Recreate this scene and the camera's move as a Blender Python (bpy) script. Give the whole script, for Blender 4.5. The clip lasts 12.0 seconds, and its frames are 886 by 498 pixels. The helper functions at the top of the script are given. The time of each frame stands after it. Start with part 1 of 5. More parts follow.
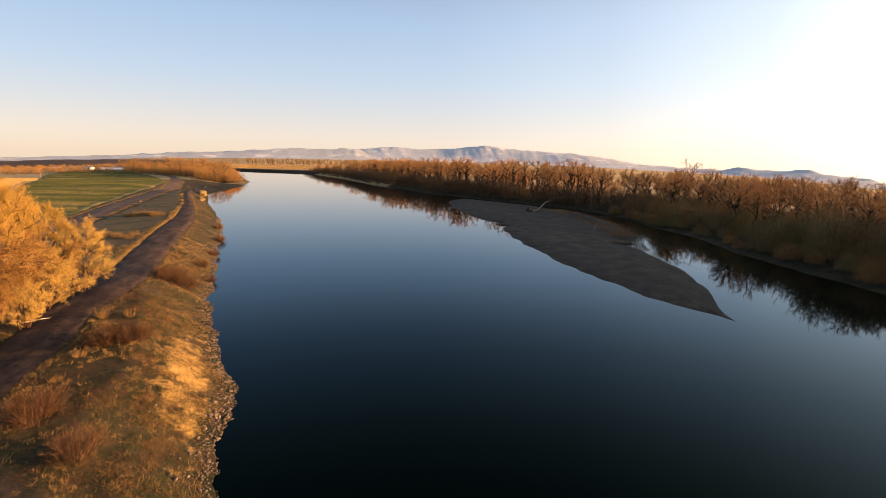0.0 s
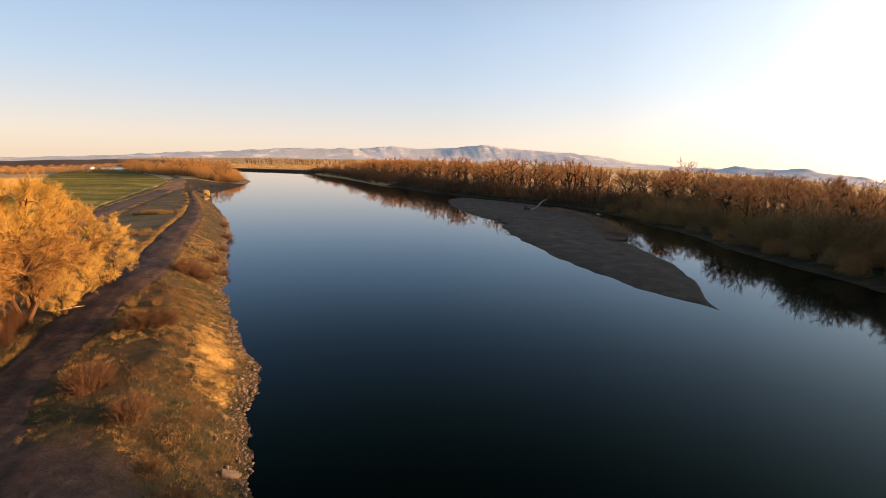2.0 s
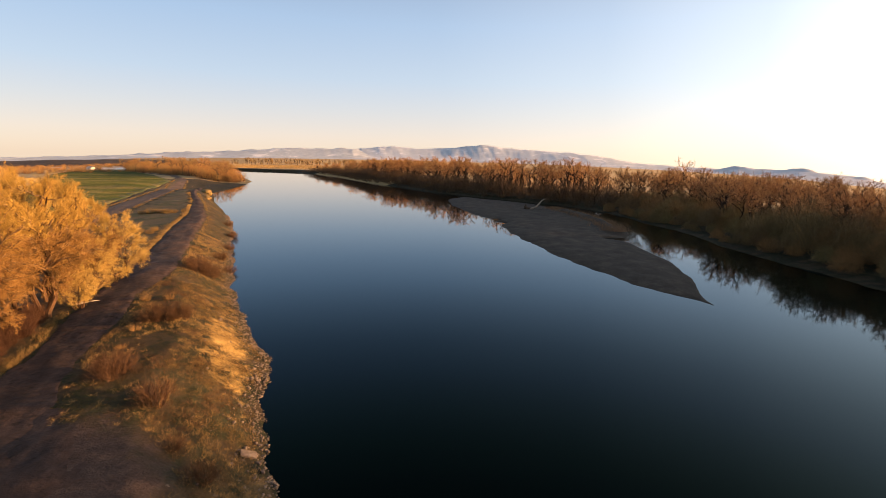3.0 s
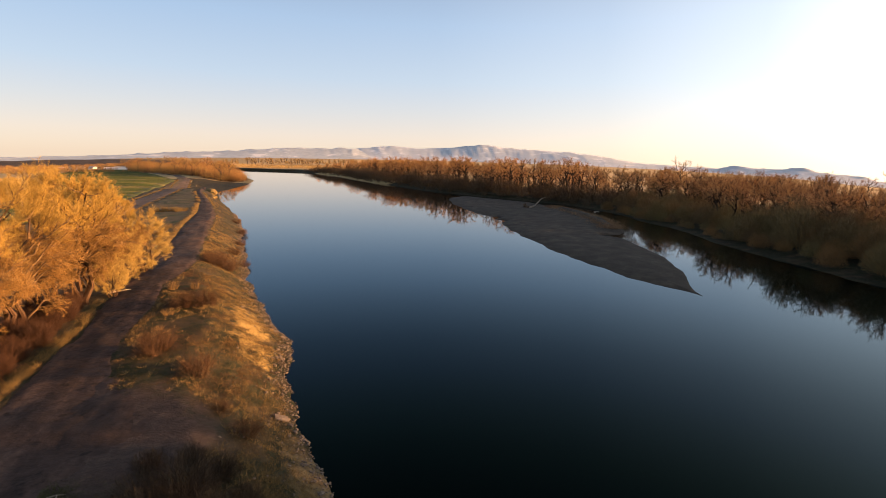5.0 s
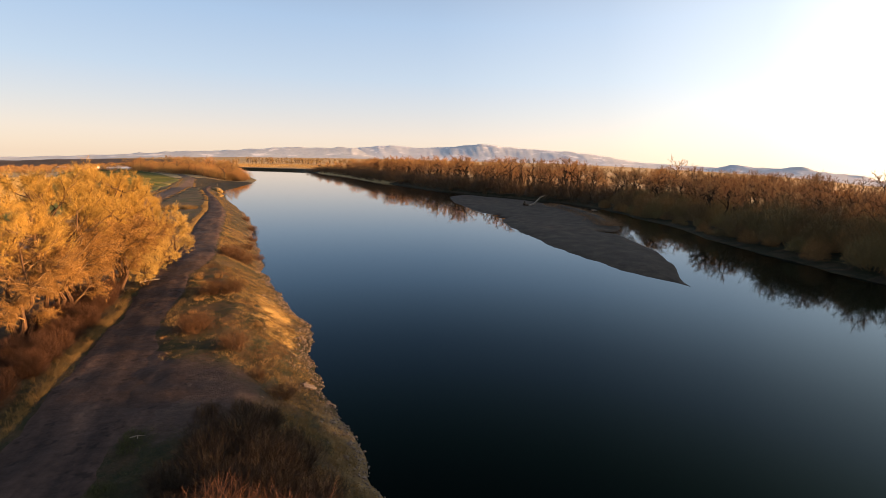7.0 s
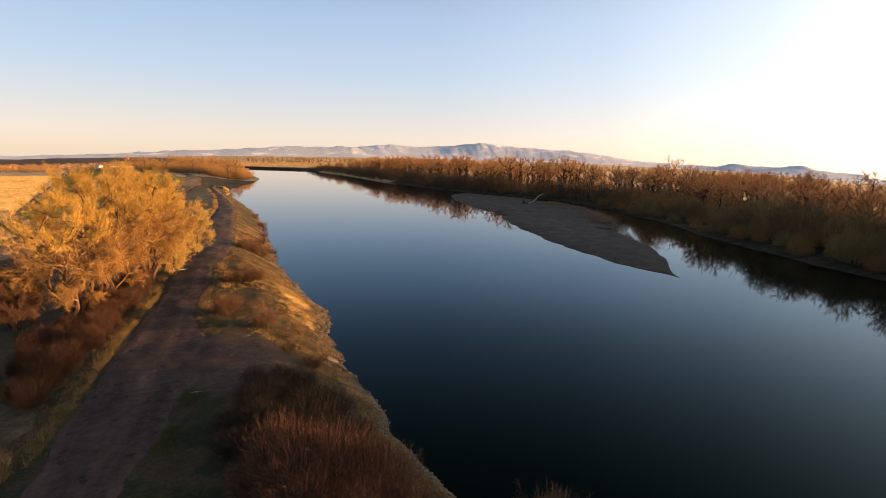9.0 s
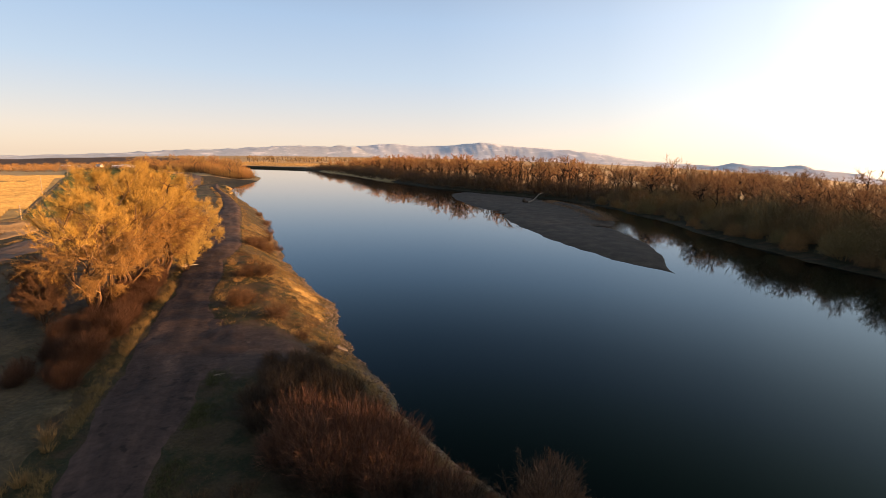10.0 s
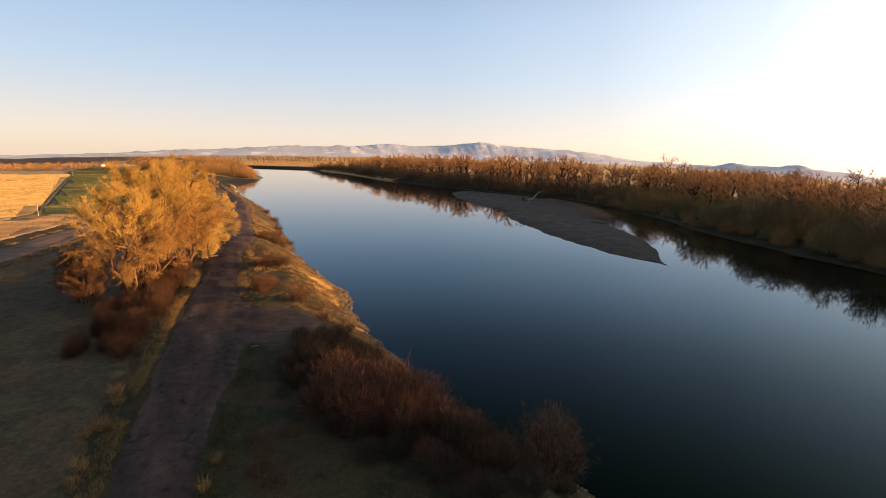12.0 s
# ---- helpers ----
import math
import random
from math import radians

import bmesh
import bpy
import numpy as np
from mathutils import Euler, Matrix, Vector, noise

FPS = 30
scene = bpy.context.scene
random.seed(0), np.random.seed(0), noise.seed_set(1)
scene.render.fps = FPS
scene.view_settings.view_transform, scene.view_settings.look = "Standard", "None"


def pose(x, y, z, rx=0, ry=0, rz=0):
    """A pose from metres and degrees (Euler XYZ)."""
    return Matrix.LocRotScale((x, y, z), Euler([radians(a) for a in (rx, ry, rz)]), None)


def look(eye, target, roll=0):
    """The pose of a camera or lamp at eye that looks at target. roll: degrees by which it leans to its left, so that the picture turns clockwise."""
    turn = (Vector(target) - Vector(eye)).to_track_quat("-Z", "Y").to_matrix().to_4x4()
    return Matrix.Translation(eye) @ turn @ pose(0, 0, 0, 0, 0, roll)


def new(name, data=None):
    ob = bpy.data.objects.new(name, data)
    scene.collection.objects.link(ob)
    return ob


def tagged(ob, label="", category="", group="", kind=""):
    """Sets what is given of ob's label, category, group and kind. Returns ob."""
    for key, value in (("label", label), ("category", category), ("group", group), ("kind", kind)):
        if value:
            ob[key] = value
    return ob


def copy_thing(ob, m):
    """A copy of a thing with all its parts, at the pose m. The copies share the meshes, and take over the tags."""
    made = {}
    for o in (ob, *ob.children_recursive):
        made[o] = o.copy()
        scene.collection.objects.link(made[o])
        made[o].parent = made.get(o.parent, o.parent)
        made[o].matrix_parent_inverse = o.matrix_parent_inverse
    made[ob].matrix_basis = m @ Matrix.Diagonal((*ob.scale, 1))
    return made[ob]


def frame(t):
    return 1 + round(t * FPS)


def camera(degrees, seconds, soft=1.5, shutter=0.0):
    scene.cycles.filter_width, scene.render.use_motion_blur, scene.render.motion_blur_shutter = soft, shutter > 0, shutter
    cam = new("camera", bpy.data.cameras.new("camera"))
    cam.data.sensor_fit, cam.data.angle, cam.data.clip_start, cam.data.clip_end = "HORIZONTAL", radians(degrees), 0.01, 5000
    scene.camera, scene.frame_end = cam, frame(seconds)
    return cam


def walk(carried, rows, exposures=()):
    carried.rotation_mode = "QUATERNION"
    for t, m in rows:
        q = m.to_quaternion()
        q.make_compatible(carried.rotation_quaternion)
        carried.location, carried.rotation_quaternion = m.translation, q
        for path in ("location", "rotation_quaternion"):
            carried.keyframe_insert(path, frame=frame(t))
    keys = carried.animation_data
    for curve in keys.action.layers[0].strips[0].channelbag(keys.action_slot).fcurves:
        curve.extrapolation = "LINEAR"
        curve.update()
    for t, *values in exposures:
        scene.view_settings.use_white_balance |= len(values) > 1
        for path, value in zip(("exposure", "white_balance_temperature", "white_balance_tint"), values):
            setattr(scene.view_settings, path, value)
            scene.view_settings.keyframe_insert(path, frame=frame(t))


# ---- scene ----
cam = camera(85.8, 12.0, 0.55)
PATH = [
    (0, (-0.733, -2.393, 14.985), (-0.982, 7.437, 13.167), 1.39),
    (0.5, (-0.785, -3.227, 14.995), (-1.023, 6.603, 13.174), 1.35),
    (1, (-0.861, -4.012, 14.992), (-1.090, 5.818, 13.167), 1.33),
    (1.5, (-0.955, -4.768, 14.978), (-1.177, 5.062, 13.152), 1.31),
    (2, (-1.063, -5.512, 14.959), (-1.279, 4.317, 13.131), 1.29),
    (2.5, (-1.179, -6.259, 14.937), (-1.390, 3.571, 13.108), 1.28),
    (3, (-1.301, -7.018, 14.914), (-1.507, 2.811, 13.085), 1.27),
    (3.5, (-1.425, -7.799, 14.893), (-1.628, 2.030, 13.063), 1.26),
    (4, (-1.550, -8.605, 14.874), (-1.749, 1.224, 13.044), 1.25),
    (4.5, (-1.675, -9.441, 14.860), (-1.871, 0.388, 13.028), 1.24),
    (5, (-1.797, -10.306, 14.849), (-1.991, -0.477, 13.015), 1.24),
    (5.5, (-1.918, -11.200, 14.842), (-2.110, -1.372, 13.006), 1.23),
    (6, (-2.038, -12.120, 14.839), (-2.227, -2.293, 12.999), 1.22),
    (6.5, (-2.156, -13.063, 14.837), (-2.344, -3.236, 12.994), 1.21),
    (7, (-2.274, -14.024, 14.837), (-2.460, -4.198, 12.989), 1.21),
    (7.5, (-2.393, -14.996, 14.836), (-2.578, -5.171, 12.984), 1.20),
    (8, (-2.515, -15.973, 14.834), (-2.698, -6.149, 12.976), 1.20),
    (8.5, (-2.640, -16.950, 14.827), (-2.823, -7.126, 12.964), 1.19),
    (9, (-2.772, -17.918, 14.814), (-2.953, -8.096, 12.946), 1.19),
    (9.5, (-2.910, -18.872, 14.792), (-3.090, -9.051, 12.920), 1.19),
    (10, (-3.058, -19.806, 14.760), (-3.235, -9.985, 12.883), 1.19),
    (10.5, (-3.217, -20.713, 14.715), (-3.391, -10.893, 12.835), 1.19),
    (11, (-3.388, -21.591, 14.655), (-3.557, -11.771, 12.773), 1.20),
    (11.5, (-3.572, -22.435, 14.577), (-3.735, -12.615, 12.694), 1.20),
    (12, (-3.772, -23.245, 14.479), (-3.926, -13.424, 12.599), 1.20),
]
walk(cam, [(t, look(eye, target, roll)) for t, eye, target, roll in PATH], [(0.0, 1.93, 7250, 26), (12.0, 1.93, 7250, 26)])

# ---- world, sun, exposure ----
SUN_AZ = 86.0     # degrees to the right of +y
SUN_EL = 6.4
HAZE_GAIN = 0.26
world = bpy.data.worlds.new("world")
scene.world = world
world.use_nodes = True
wt = world.node_tree
sky = wt.nodes.new("ShaderNodeTexSky")
sky.sky_type = 'NISHITA'
sky.sun_disc = False
sky.sun_elevation = radians(SUN_EL)
sky.sun_rotation = radians(SUN_AZ)
sky.altitude = 1000
sky.air_density, sky.dust_density, sky.ozone_density = 0.88, 0.7, 1.6
# thin evening haze over the clear sky: rosy at the horizon, blue above, brighter towards the sun
HAZE = [(0.0, (0.760, 0.705, 0.590)), (0.04, (0.755, 0.735, 0.670)), (0.09, (0.620, 0.725, 0.760)), (0.15, (0.475, 0.695, 0.855)), (0.25, (0.345, 0.600, 0.850)), (0.36, (0.215, 0.395, 0.620)), (1.0, (0.098, 0.155, 0.265))]
GLOW = [(0.0, 0.0), (0.12, 0.0), (0.53, 0.035), (0.68, 0.09), (0.79, 0.20), (0.87, 0.40), (1.0, 1.0)]


def world_math(op, a, b):
    n = wt.nodes.new("ShaderNodeVectorMath" if op in ('DOT_PRODUCT', 'SCALE', 'ADD') else "ShaderNodeMath")
    n.operation = op
    for k, v in enumerate((a, b)):
        sock = n.inputs["Scale"] if op == 'SCALE' and k == 1 else n.inputs[k]
        if hasattr(v, "is_linked"):
            wt.links.new(v, sock)
        else:
            sock.default_value = v
    return n.outputs["Value"] if op == 'DOT_PRODUCT' else n.outputs[0]


def world_ramp(fac, stops):
    r = wt.nodes.new("ShaderNodeValToRGB")
    e = r.color_ramp.elements
    while len(e) < len(stops):
        e.new(0.5)
    for el, (p, c) in zip(e, stops):
        el.position, el.color = p, (*c, 1) if isinstance(c, tuple) else (c, c, c, 1)
    wt.links.new(fac, r.inputs[0])
    return r.outputs[0]


sa, se = radians(SUN_AZ), radians(SUN_EL)
TO_SUN = (math.sin(sa) * math.cos(se), math.cos(sa) * math.cos(se), math.sin(se))
skyward = wt.nodes.new("ShaderNodeTexCoord").outputs["Generated"]
rise = wt.nodes.new("ShaderNodeSeparateXYZ")
wt.links.new(skyward, rise.inputs[0])
veil = world_ramp(rise.outputs["Z"], HAZE)
near_sun = world_math('MULTIPLY_ADD', world_math('DOT_PRODUCT', skyward, TO_SUN), 0.5)
near_sun.node.inputs[2].default_value = 0.5
glow = world_math('SCALE', (2.2, 2.2, 1.7), world_ramp(near_sun, GLOW))
hazy = world_math('SCALE', world_math('ADD', veil, glow), HAZE_GAIN / 0.08)
mix = wt.nodes.new("ShaderNodeMix")
mix.data_type = 'RGBA'
mix.inputs[0].default_value = 0.82
wt.links.new(sky.outputs[0], mix.inputs[6])
wt.links.new(hazy, mix.inputs[7])
wt.links.new(mix.outputs[2], wt.nodes["Background"].inputs[0])
wt.nodes["Background"].inputs[1].default_value = 0.08
sun_data = bpy.data.lights.new("sun", 'SUN')
sun_data.energy, sun_data.angle, sun_data.color = 5.0, radians(0.6), (1.0, 0.58, 0.245)
sun = new("sun", sun_data)
sun.matrix_world = look((60, 20, 60), Vector((60, 20, 60)) - Vector(TO_SUN))


# ---- materials ----
def material(name, rough=0.9):
    m = bpy.data.materials.new(name)
    m.use_nodes = True
    b = m.node_tree.nodes["Principled BSDF"]
    b.inputs["Roughness"].default_value = rough
    b.inputs["Specular IOR Level"].default_value = 0.2
    return m, m.node_tree, b


def noise_node(t, scale, detail=4.0, rough=0.55, stretch=None, coords="Object"):
    c = t.nodes.new("ShaderNodeTexCoord")
    n = t.nodes.new("ShaderNodeTexNoise")
    n.inputs["Scale"].default_value, n.inputs["Detail"].default_value, n.inputs["Roughness"].default_value = scale, detail, rough
    if stretch:
        mp = t.nodes.new("ShaderNodeMapping")
        mp.vector_type = 'TEXTURE'
        mp.inputs["Scale"].default_value = [1 / k for k in stretch[:3]]
        if len(stretch) > 3:
            mp.inputs["Rotation"].default_value = (0, 0, radians(stretch[3]))
        t.links.new(c.outputs[coords], mp.inputs[0])
        t.links.new(mp.outputs[0], n.inputs[0])
    else:
        t.links.new(c.outputs[coords], n.inputs[0])
    return n.outputs[0]


def ramp(t, fac, stops):
    r = t.nodes.new("ShaderNodeValToRGB")
    e = r.color_ramp.elements
    while len(e) < len(stops):
        e.new(0.5)
    for el, (p, c) in zip(e, stops):
        el.position, el.color = p, (*c, 1)
    t.links.new(fac, r.inputs[0])
    return r.outputs[0]


def blend(t, fac, a, b, kind='MIX'):
    m = t.nodes.new("ShaderNodeMix")
    m.data_type, m.blend_type = 'RGBA', kind
    for sock, v in ((m.inputs[0], fac), (m.inputs[6], a), (m.inputs[7], b)):
        if hasattr(v, "is_linked"):
            t.links.new(v, sock)
        else:
            sock.default_value = v if isinstance(v, (int, float)) else (*v, 1)
    return m.outputs[2]


def bump(t, b, height, strength=0.5, distance=0.05):
    n = t.nodes.new("ShaderNodeBump")
    n.inputs["Strength"].default_value, n.inputs["Distance"].default_value = strength, distance
    t.links.new(height, n.inputs["Height"])
    t.links.new(n.outputs[0], b.inputs["Normal"])


def mottled(name, stops, scale, fine_scale, fine=0.5, rough=0.95, relief=0.05, stretch=None):
    """A rough natural surface: a large patchy pattern times a fine grain, with relief."""
    m, t, b = material(name, rough)
    big = noise_node(t, scale, 5, 0.6, stretch)
    small = noise_node(t, fine_scale, 4, 0.65)
    col = ramp(t, big, stops)
    grain = ramp(t, small, [(0.3, (1 - fine,) * 3), (0.7, (1.0,) * 3)])
    t.links.new(blend(t, 1.0, col, grain, 'MULTIPLY'), b.inputs["Base Color"])
    bump(t, b, small, 0.7, relief)
    return m


def stalky(name, a, b_, c, rough=0.85, tones=((0.78, 0.78, 0.78), (1.0, 1.0, 1.0))):
    """Twigs, stems and grass: each strand takes its own tone between three colours."""
    m, t, b = material(name, rough)
    g = t.nodes.new("ShaderNodeNewGeometry")
    col = ramp(t, g.outputs["Random Per Island"], [(0.0, a), (0.5, b_), (1.0, c)])
    o = t.nodes.new("ShaderNodeObjectInfo")
    tone = ramp(t, o.outputs["Random"], [(k / (len(tones) - 1), c_) for k, c_ in enumerate(tones)])
    t.links.new(blend(t, 1.0, col, tone, 'MULTIPLY'), b.inputs["Base Color"])
    return m


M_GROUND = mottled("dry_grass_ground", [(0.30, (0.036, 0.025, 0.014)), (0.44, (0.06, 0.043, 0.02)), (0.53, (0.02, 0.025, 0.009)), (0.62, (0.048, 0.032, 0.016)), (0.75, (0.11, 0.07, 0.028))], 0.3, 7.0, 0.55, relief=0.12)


def worn_or_sunlit_patch(m, place, size, turn, stops, rag=1.1):
    """Blends a ragged patch of bare earth or painted sunlight into a ground material, fading out at its rim."""
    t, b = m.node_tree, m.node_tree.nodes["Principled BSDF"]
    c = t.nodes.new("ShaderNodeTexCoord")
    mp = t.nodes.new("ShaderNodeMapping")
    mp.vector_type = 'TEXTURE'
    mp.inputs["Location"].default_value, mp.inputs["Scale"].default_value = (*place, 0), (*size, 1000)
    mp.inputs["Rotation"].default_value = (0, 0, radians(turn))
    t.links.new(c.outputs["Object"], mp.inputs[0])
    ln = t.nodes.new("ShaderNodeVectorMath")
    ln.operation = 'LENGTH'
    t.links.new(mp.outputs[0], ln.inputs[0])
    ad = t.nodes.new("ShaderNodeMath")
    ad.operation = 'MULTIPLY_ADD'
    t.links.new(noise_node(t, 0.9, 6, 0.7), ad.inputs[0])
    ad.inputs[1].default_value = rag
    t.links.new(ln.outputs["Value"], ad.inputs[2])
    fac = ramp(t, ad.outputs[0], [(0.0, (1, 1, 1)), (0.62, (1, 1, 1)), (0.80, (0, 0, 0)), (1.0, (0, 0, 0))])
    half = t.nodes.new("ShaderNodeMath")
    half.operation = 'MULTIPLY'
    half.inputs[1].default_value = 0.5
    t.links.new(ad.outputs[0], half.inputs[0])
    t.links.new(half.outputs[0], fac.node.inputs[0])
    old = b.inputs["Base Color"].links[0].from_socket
    # patch tones: bare dirt, plus painted sunlight on the golden one
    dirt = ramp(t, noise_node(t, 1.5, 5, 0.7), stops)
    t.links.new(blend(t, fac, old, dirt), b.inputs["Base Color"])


ROAD_TONES = [(0.3, (0.026, 0.018, 0.015)), (0.5, (0.046, 0.031, 0.025)), (0.72, (0.08, 0.053, 0.040))]
worn_or_sunlit_patch(M_GROUND, (-17.0, 8.6), (6.2, 4.6), -25, ROAD_TONES)
worn_or_sunlit_patch(M_GROUND, (-6.0, 6.2), (1.7, 10.5), 33, [(0.3, (0.07, 0.047, 0.022)), (0.55, (0.13, 0.09, 0.042)), (0.8, (0.22, 0.155, 0.075))], 1.6)
# golden bank slope: sandy earth with low sunlight painted into its tones
worn_or_sunlit_patch(M_GROUND, (-18.0, 26.2), (2.5, 14.0), 28, [(0.3, (0.17, 0.108, 0.034)), (0.55, (0.31, 0.20, 0.062)), (0.8, (0.40, 0.265, 0.085))], 2.1)


def pitted(m, scale, depth):
    """Scatters small dark pits and clods over a ground material."""
    t, b = m.node_tree, m.node_tree.nodes["Principled BSDF"]
    old = b.inputs["Base Color"].links[0].from_socket
    pits = ramp(t, noise_node(t, scale, 2, 0.5), [(0.0, (depth,) * 3), (0.30, (depth,) * 3), (0.40, (1, 1, 1)), (0.66, (1, 1, 1)), (0.74, (1.0, 1.0, 1.0))])
    t.links.new(blend(t, 1.0, old, pits, 'MULTIPLY'), b.inputs["Base Color"])
    return m


M_ROAD = mottled("packed_dirt", [(0.3, (0.029, 0.019, 0.016)), (0.5, (0.055, 0.035, 0.028)), (0.72, (0.105, 0.064, 0.048))], 0.75, 2.2, 0.5, relief=0.07, stretch=(1, 0.22, 1, 24))
pitted(M_ROAD, 1.7, 0.5)
M_MEADOW = mottled("cured_meadow", [(0.3, (0.065, 0.052, 0.026)), (0.5, (0.12, 0.088, 0.045)), (0.6, (0.05, 0.056, 0.021)), (0.75, (0.19, 0.135, 0.07))], 0.12, 2.5, 0.4, relief=0.15)
M_TURF = mottled("short_turf", [(0.3, (0.056, 0.042, 0.023)), (0.45, (0.09, 0.066, 0.034)), (0.56, (0.05, 0.042, 0.021)), (0.75, (0.125, 0.09, 0.046))], 0.35, 4.0, 0.5, relief=0.12)
M_SOIL = mottled("raked_soil", [(0.3, (0.15, 0.10, 0.052)), (0.55, (0.27, 0.18, 0.092)), (0.75, (0.36, 0.245, 0.125))], 0.3, 2.0, 0.4, relief=0.1, stretch=(0.25, 1, 1, 30))
M_SAND = mottled("sandy_earth", [(0.3, (0.14, 0.09, 0.03)), (0.55, (0.25, 0.165, 0.055)), (0.8, (0.33, 0.22, 0.075))], 0.9, 4.0, 0.6, relief=0.15)
M_POLE = mottled("weathered_pole", [(0.3, (0.22, 0.18, 0.14)), (0.7, (0.34, 0.28, 0.22))], 2.0, 12.0, 0.3, relief=0.02)
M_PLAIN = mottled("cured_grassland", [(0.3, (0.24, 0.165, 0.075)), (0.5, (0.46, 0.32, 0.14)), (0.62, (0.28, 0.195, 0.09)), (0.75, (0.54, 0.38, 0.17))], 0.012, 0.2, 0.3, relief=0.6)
M_GRAVELROAD = mottled("gravel_road", [(0.3, (0.08, 0.056, 0.044)), (0.7, (0.125, 0.088, 0.068))], 0.15, 4.0, 0.3, relief=0.03)
# green crop with long tree shadows painted in as streaks along the sun
M_GREEN = mottled("shadow_streaked_crop", [(0.3, (0.035, 0.055, 0.012)), (0.5, (0.062, 0.076, 0.021)), (0.7, (0.17, 0.145, 0.052))], 0.11, 0.9, 0.45, stretch=(0.16, 1, 1, 4))
M_STUBBLE = mottled("stubble", [(0.3, (0.27, 0.185, 0.068)), (0.55, (0.40, 0.275, 0.10)), (0.75, (0.24, 0.16, 0.06))], 0.16, 0.9, 0.4, stretch=(0.12, 1, 1, 35))
M_GRAVEL = mottled("river_gravel", [(0.3, (0.028, 0.024, 0.019)), (0.55, (0.052, 0.044, 0.034)), (0.75, (0.088, 0.074, 0.057))], 0.4, 3.0, 0.55, relief=0.06)
M_STONE = mottled("bank_stone", [(0.3, (0.11, 0.085, 0.065)), (0.7, (0.21, 0.165, 0.13))], 1.3, 9.0, 0.4, relief=0.02)
M_BARK = mottled("bark", [(0.3, (0.045, 0.03, 0.02)), (0.7, (0.11, 0.075, 0.05))], 2.0, 14.0, 0.5, relief=0.03, stretch=(1, 1, 0.2))
M_PALEWOOD = mottled("bleached_wood", [(0.3, (0.38, 0.33, 0.27)), (0.7, (0.55, 0.48, 0.40))], 2.0, 12.0, 0.3, relief=0.02)
M_BARK_GOLD = mottled("golden_bark", [(0.3, (0.055, 0.03, 0.018)), (0.7, (0.125, 0.07, 0.037))], 2.0, 14.0, 0.5, relief=0.03, stretch=(1, 1, 0.2))
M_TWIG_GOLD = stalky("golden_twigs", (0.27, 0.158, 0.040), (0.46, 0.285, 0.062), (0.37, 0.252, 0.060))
M_TWIG_BROWN = stalky("brown_twigs", (0.17, 0.092, 0.052), (0.25, 0.143, 0.074), (0.33, 0.205, 0.108))
M_TWIG_TAN = stalky("tan_twigs", (0.22, 0.125, 0.045), (0.34, 0.205, 0.072), (0.28, 0.185, 0.062))
M_TWIG_OLIVE = stalky("olive_twigs", (0.16, 0.104, 0.05), (0.235, 0.155, 0.074), (0.31, 0.214, 0.10), tones=((0.5, 0.5, 0.5), (0.85, 0.92, 0.75), (0.62, 0.58, 0.58), (1.25, 0.95, 0.7), (0.75, 0.8, 0.7)))
M_TWIG_CROWN = stalky("orange_brown_twigs", (0.23, 0.122, 0.052), (0.34, 0.193, 0.08), (0.43, 0.255, 0.105), tones=((0.6, 0.58, 0.56), (1.0, 1.0, 1.0), (0.8, 0.72, 0.66), (1.15, 1.08, 0.95)))
# bough bark made paler: sunlight on the limbs put into the colour
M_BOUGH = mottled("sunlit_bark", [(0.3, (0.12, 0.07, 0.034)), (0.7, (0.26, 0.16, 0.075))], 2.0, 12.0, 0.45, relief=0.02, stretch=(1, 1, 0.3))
M_TWIG_PALE = stalky("pale_golden_twigs", (0.30, 0.19, 0.055), (0.44, 0.30, 0.085), (0.36, 0.26, 0.08))
# lower crown: rusty twig colour, with the shade beneath the crown painted in
M_TWIG_RUST_SHADE = stalky("rusty_shaded_twigs", (0.18, 0.094, 0.031), (0.28, 0.155, 0.044), (0.235, 0.14, 0.042))
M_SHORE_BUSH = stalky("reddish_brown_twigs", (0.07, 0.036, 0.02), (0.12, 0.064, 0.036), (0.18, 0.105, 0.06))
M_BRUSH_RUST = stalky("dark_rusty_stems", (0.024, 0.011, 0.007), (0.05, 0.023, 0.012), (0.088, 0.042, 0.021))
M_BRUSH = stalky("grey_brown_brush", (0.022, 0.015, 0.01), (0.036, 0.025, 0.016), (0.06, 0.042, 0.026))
# far-bank bark: shade of trunks lit from behind put into the colour
M_BARK_BACKLIT = mottled("backlit_bark", [(0.3, (0.03, 0.019, 0.012)), (0.7, (0.07, 0.046, 0.03))], 2.0, 14.0, 0.5, relief=0.03, stretch=(1, 1, 0.2))
# willow twigs of the distant bank, darkened to carry the shade there
M_TWIG_SHADED = stalky("shaded_twigs", (0.075, 0.047, 0.027), (0.11, 0.07, 0.038), (0.16, 0.105, 0.056))
M_TWIG_RED = stalky("red_willow_stems", (0.034, 0.015, 0.009), (0.085, 0.038, 0.021), (0.19, 0.092, 0.054))
M_WEED = stalky("rusty_weeds", (0.045, 0.022, 0.012), (0.08, 0.041, 0.020), (0.125, 0.069, 0.032))
M_TUFT = stalky("pale_straw", (0.26, 0.165, 0.06), (0.36, 0.235, 0.09), (0.20, 0.135, 0.05))
M_TUSSOCK = stalky("dead_tussock", (0.16, 0.095, 0.035), (0.27, 0.165, 0.062), (0.12, 0.07, 0.028))
M_STRAW = stalky("straw", (0.15, 0.095, 0.035), (0.22, 0.14, 0.052), (0.11, 0.08, 0.03))
M_GRASS = stalky("grass_blades", (0.06, 0.04, 0.017), (0.115, 0.074, 0.028), (0.04, 0.038, 0.014))
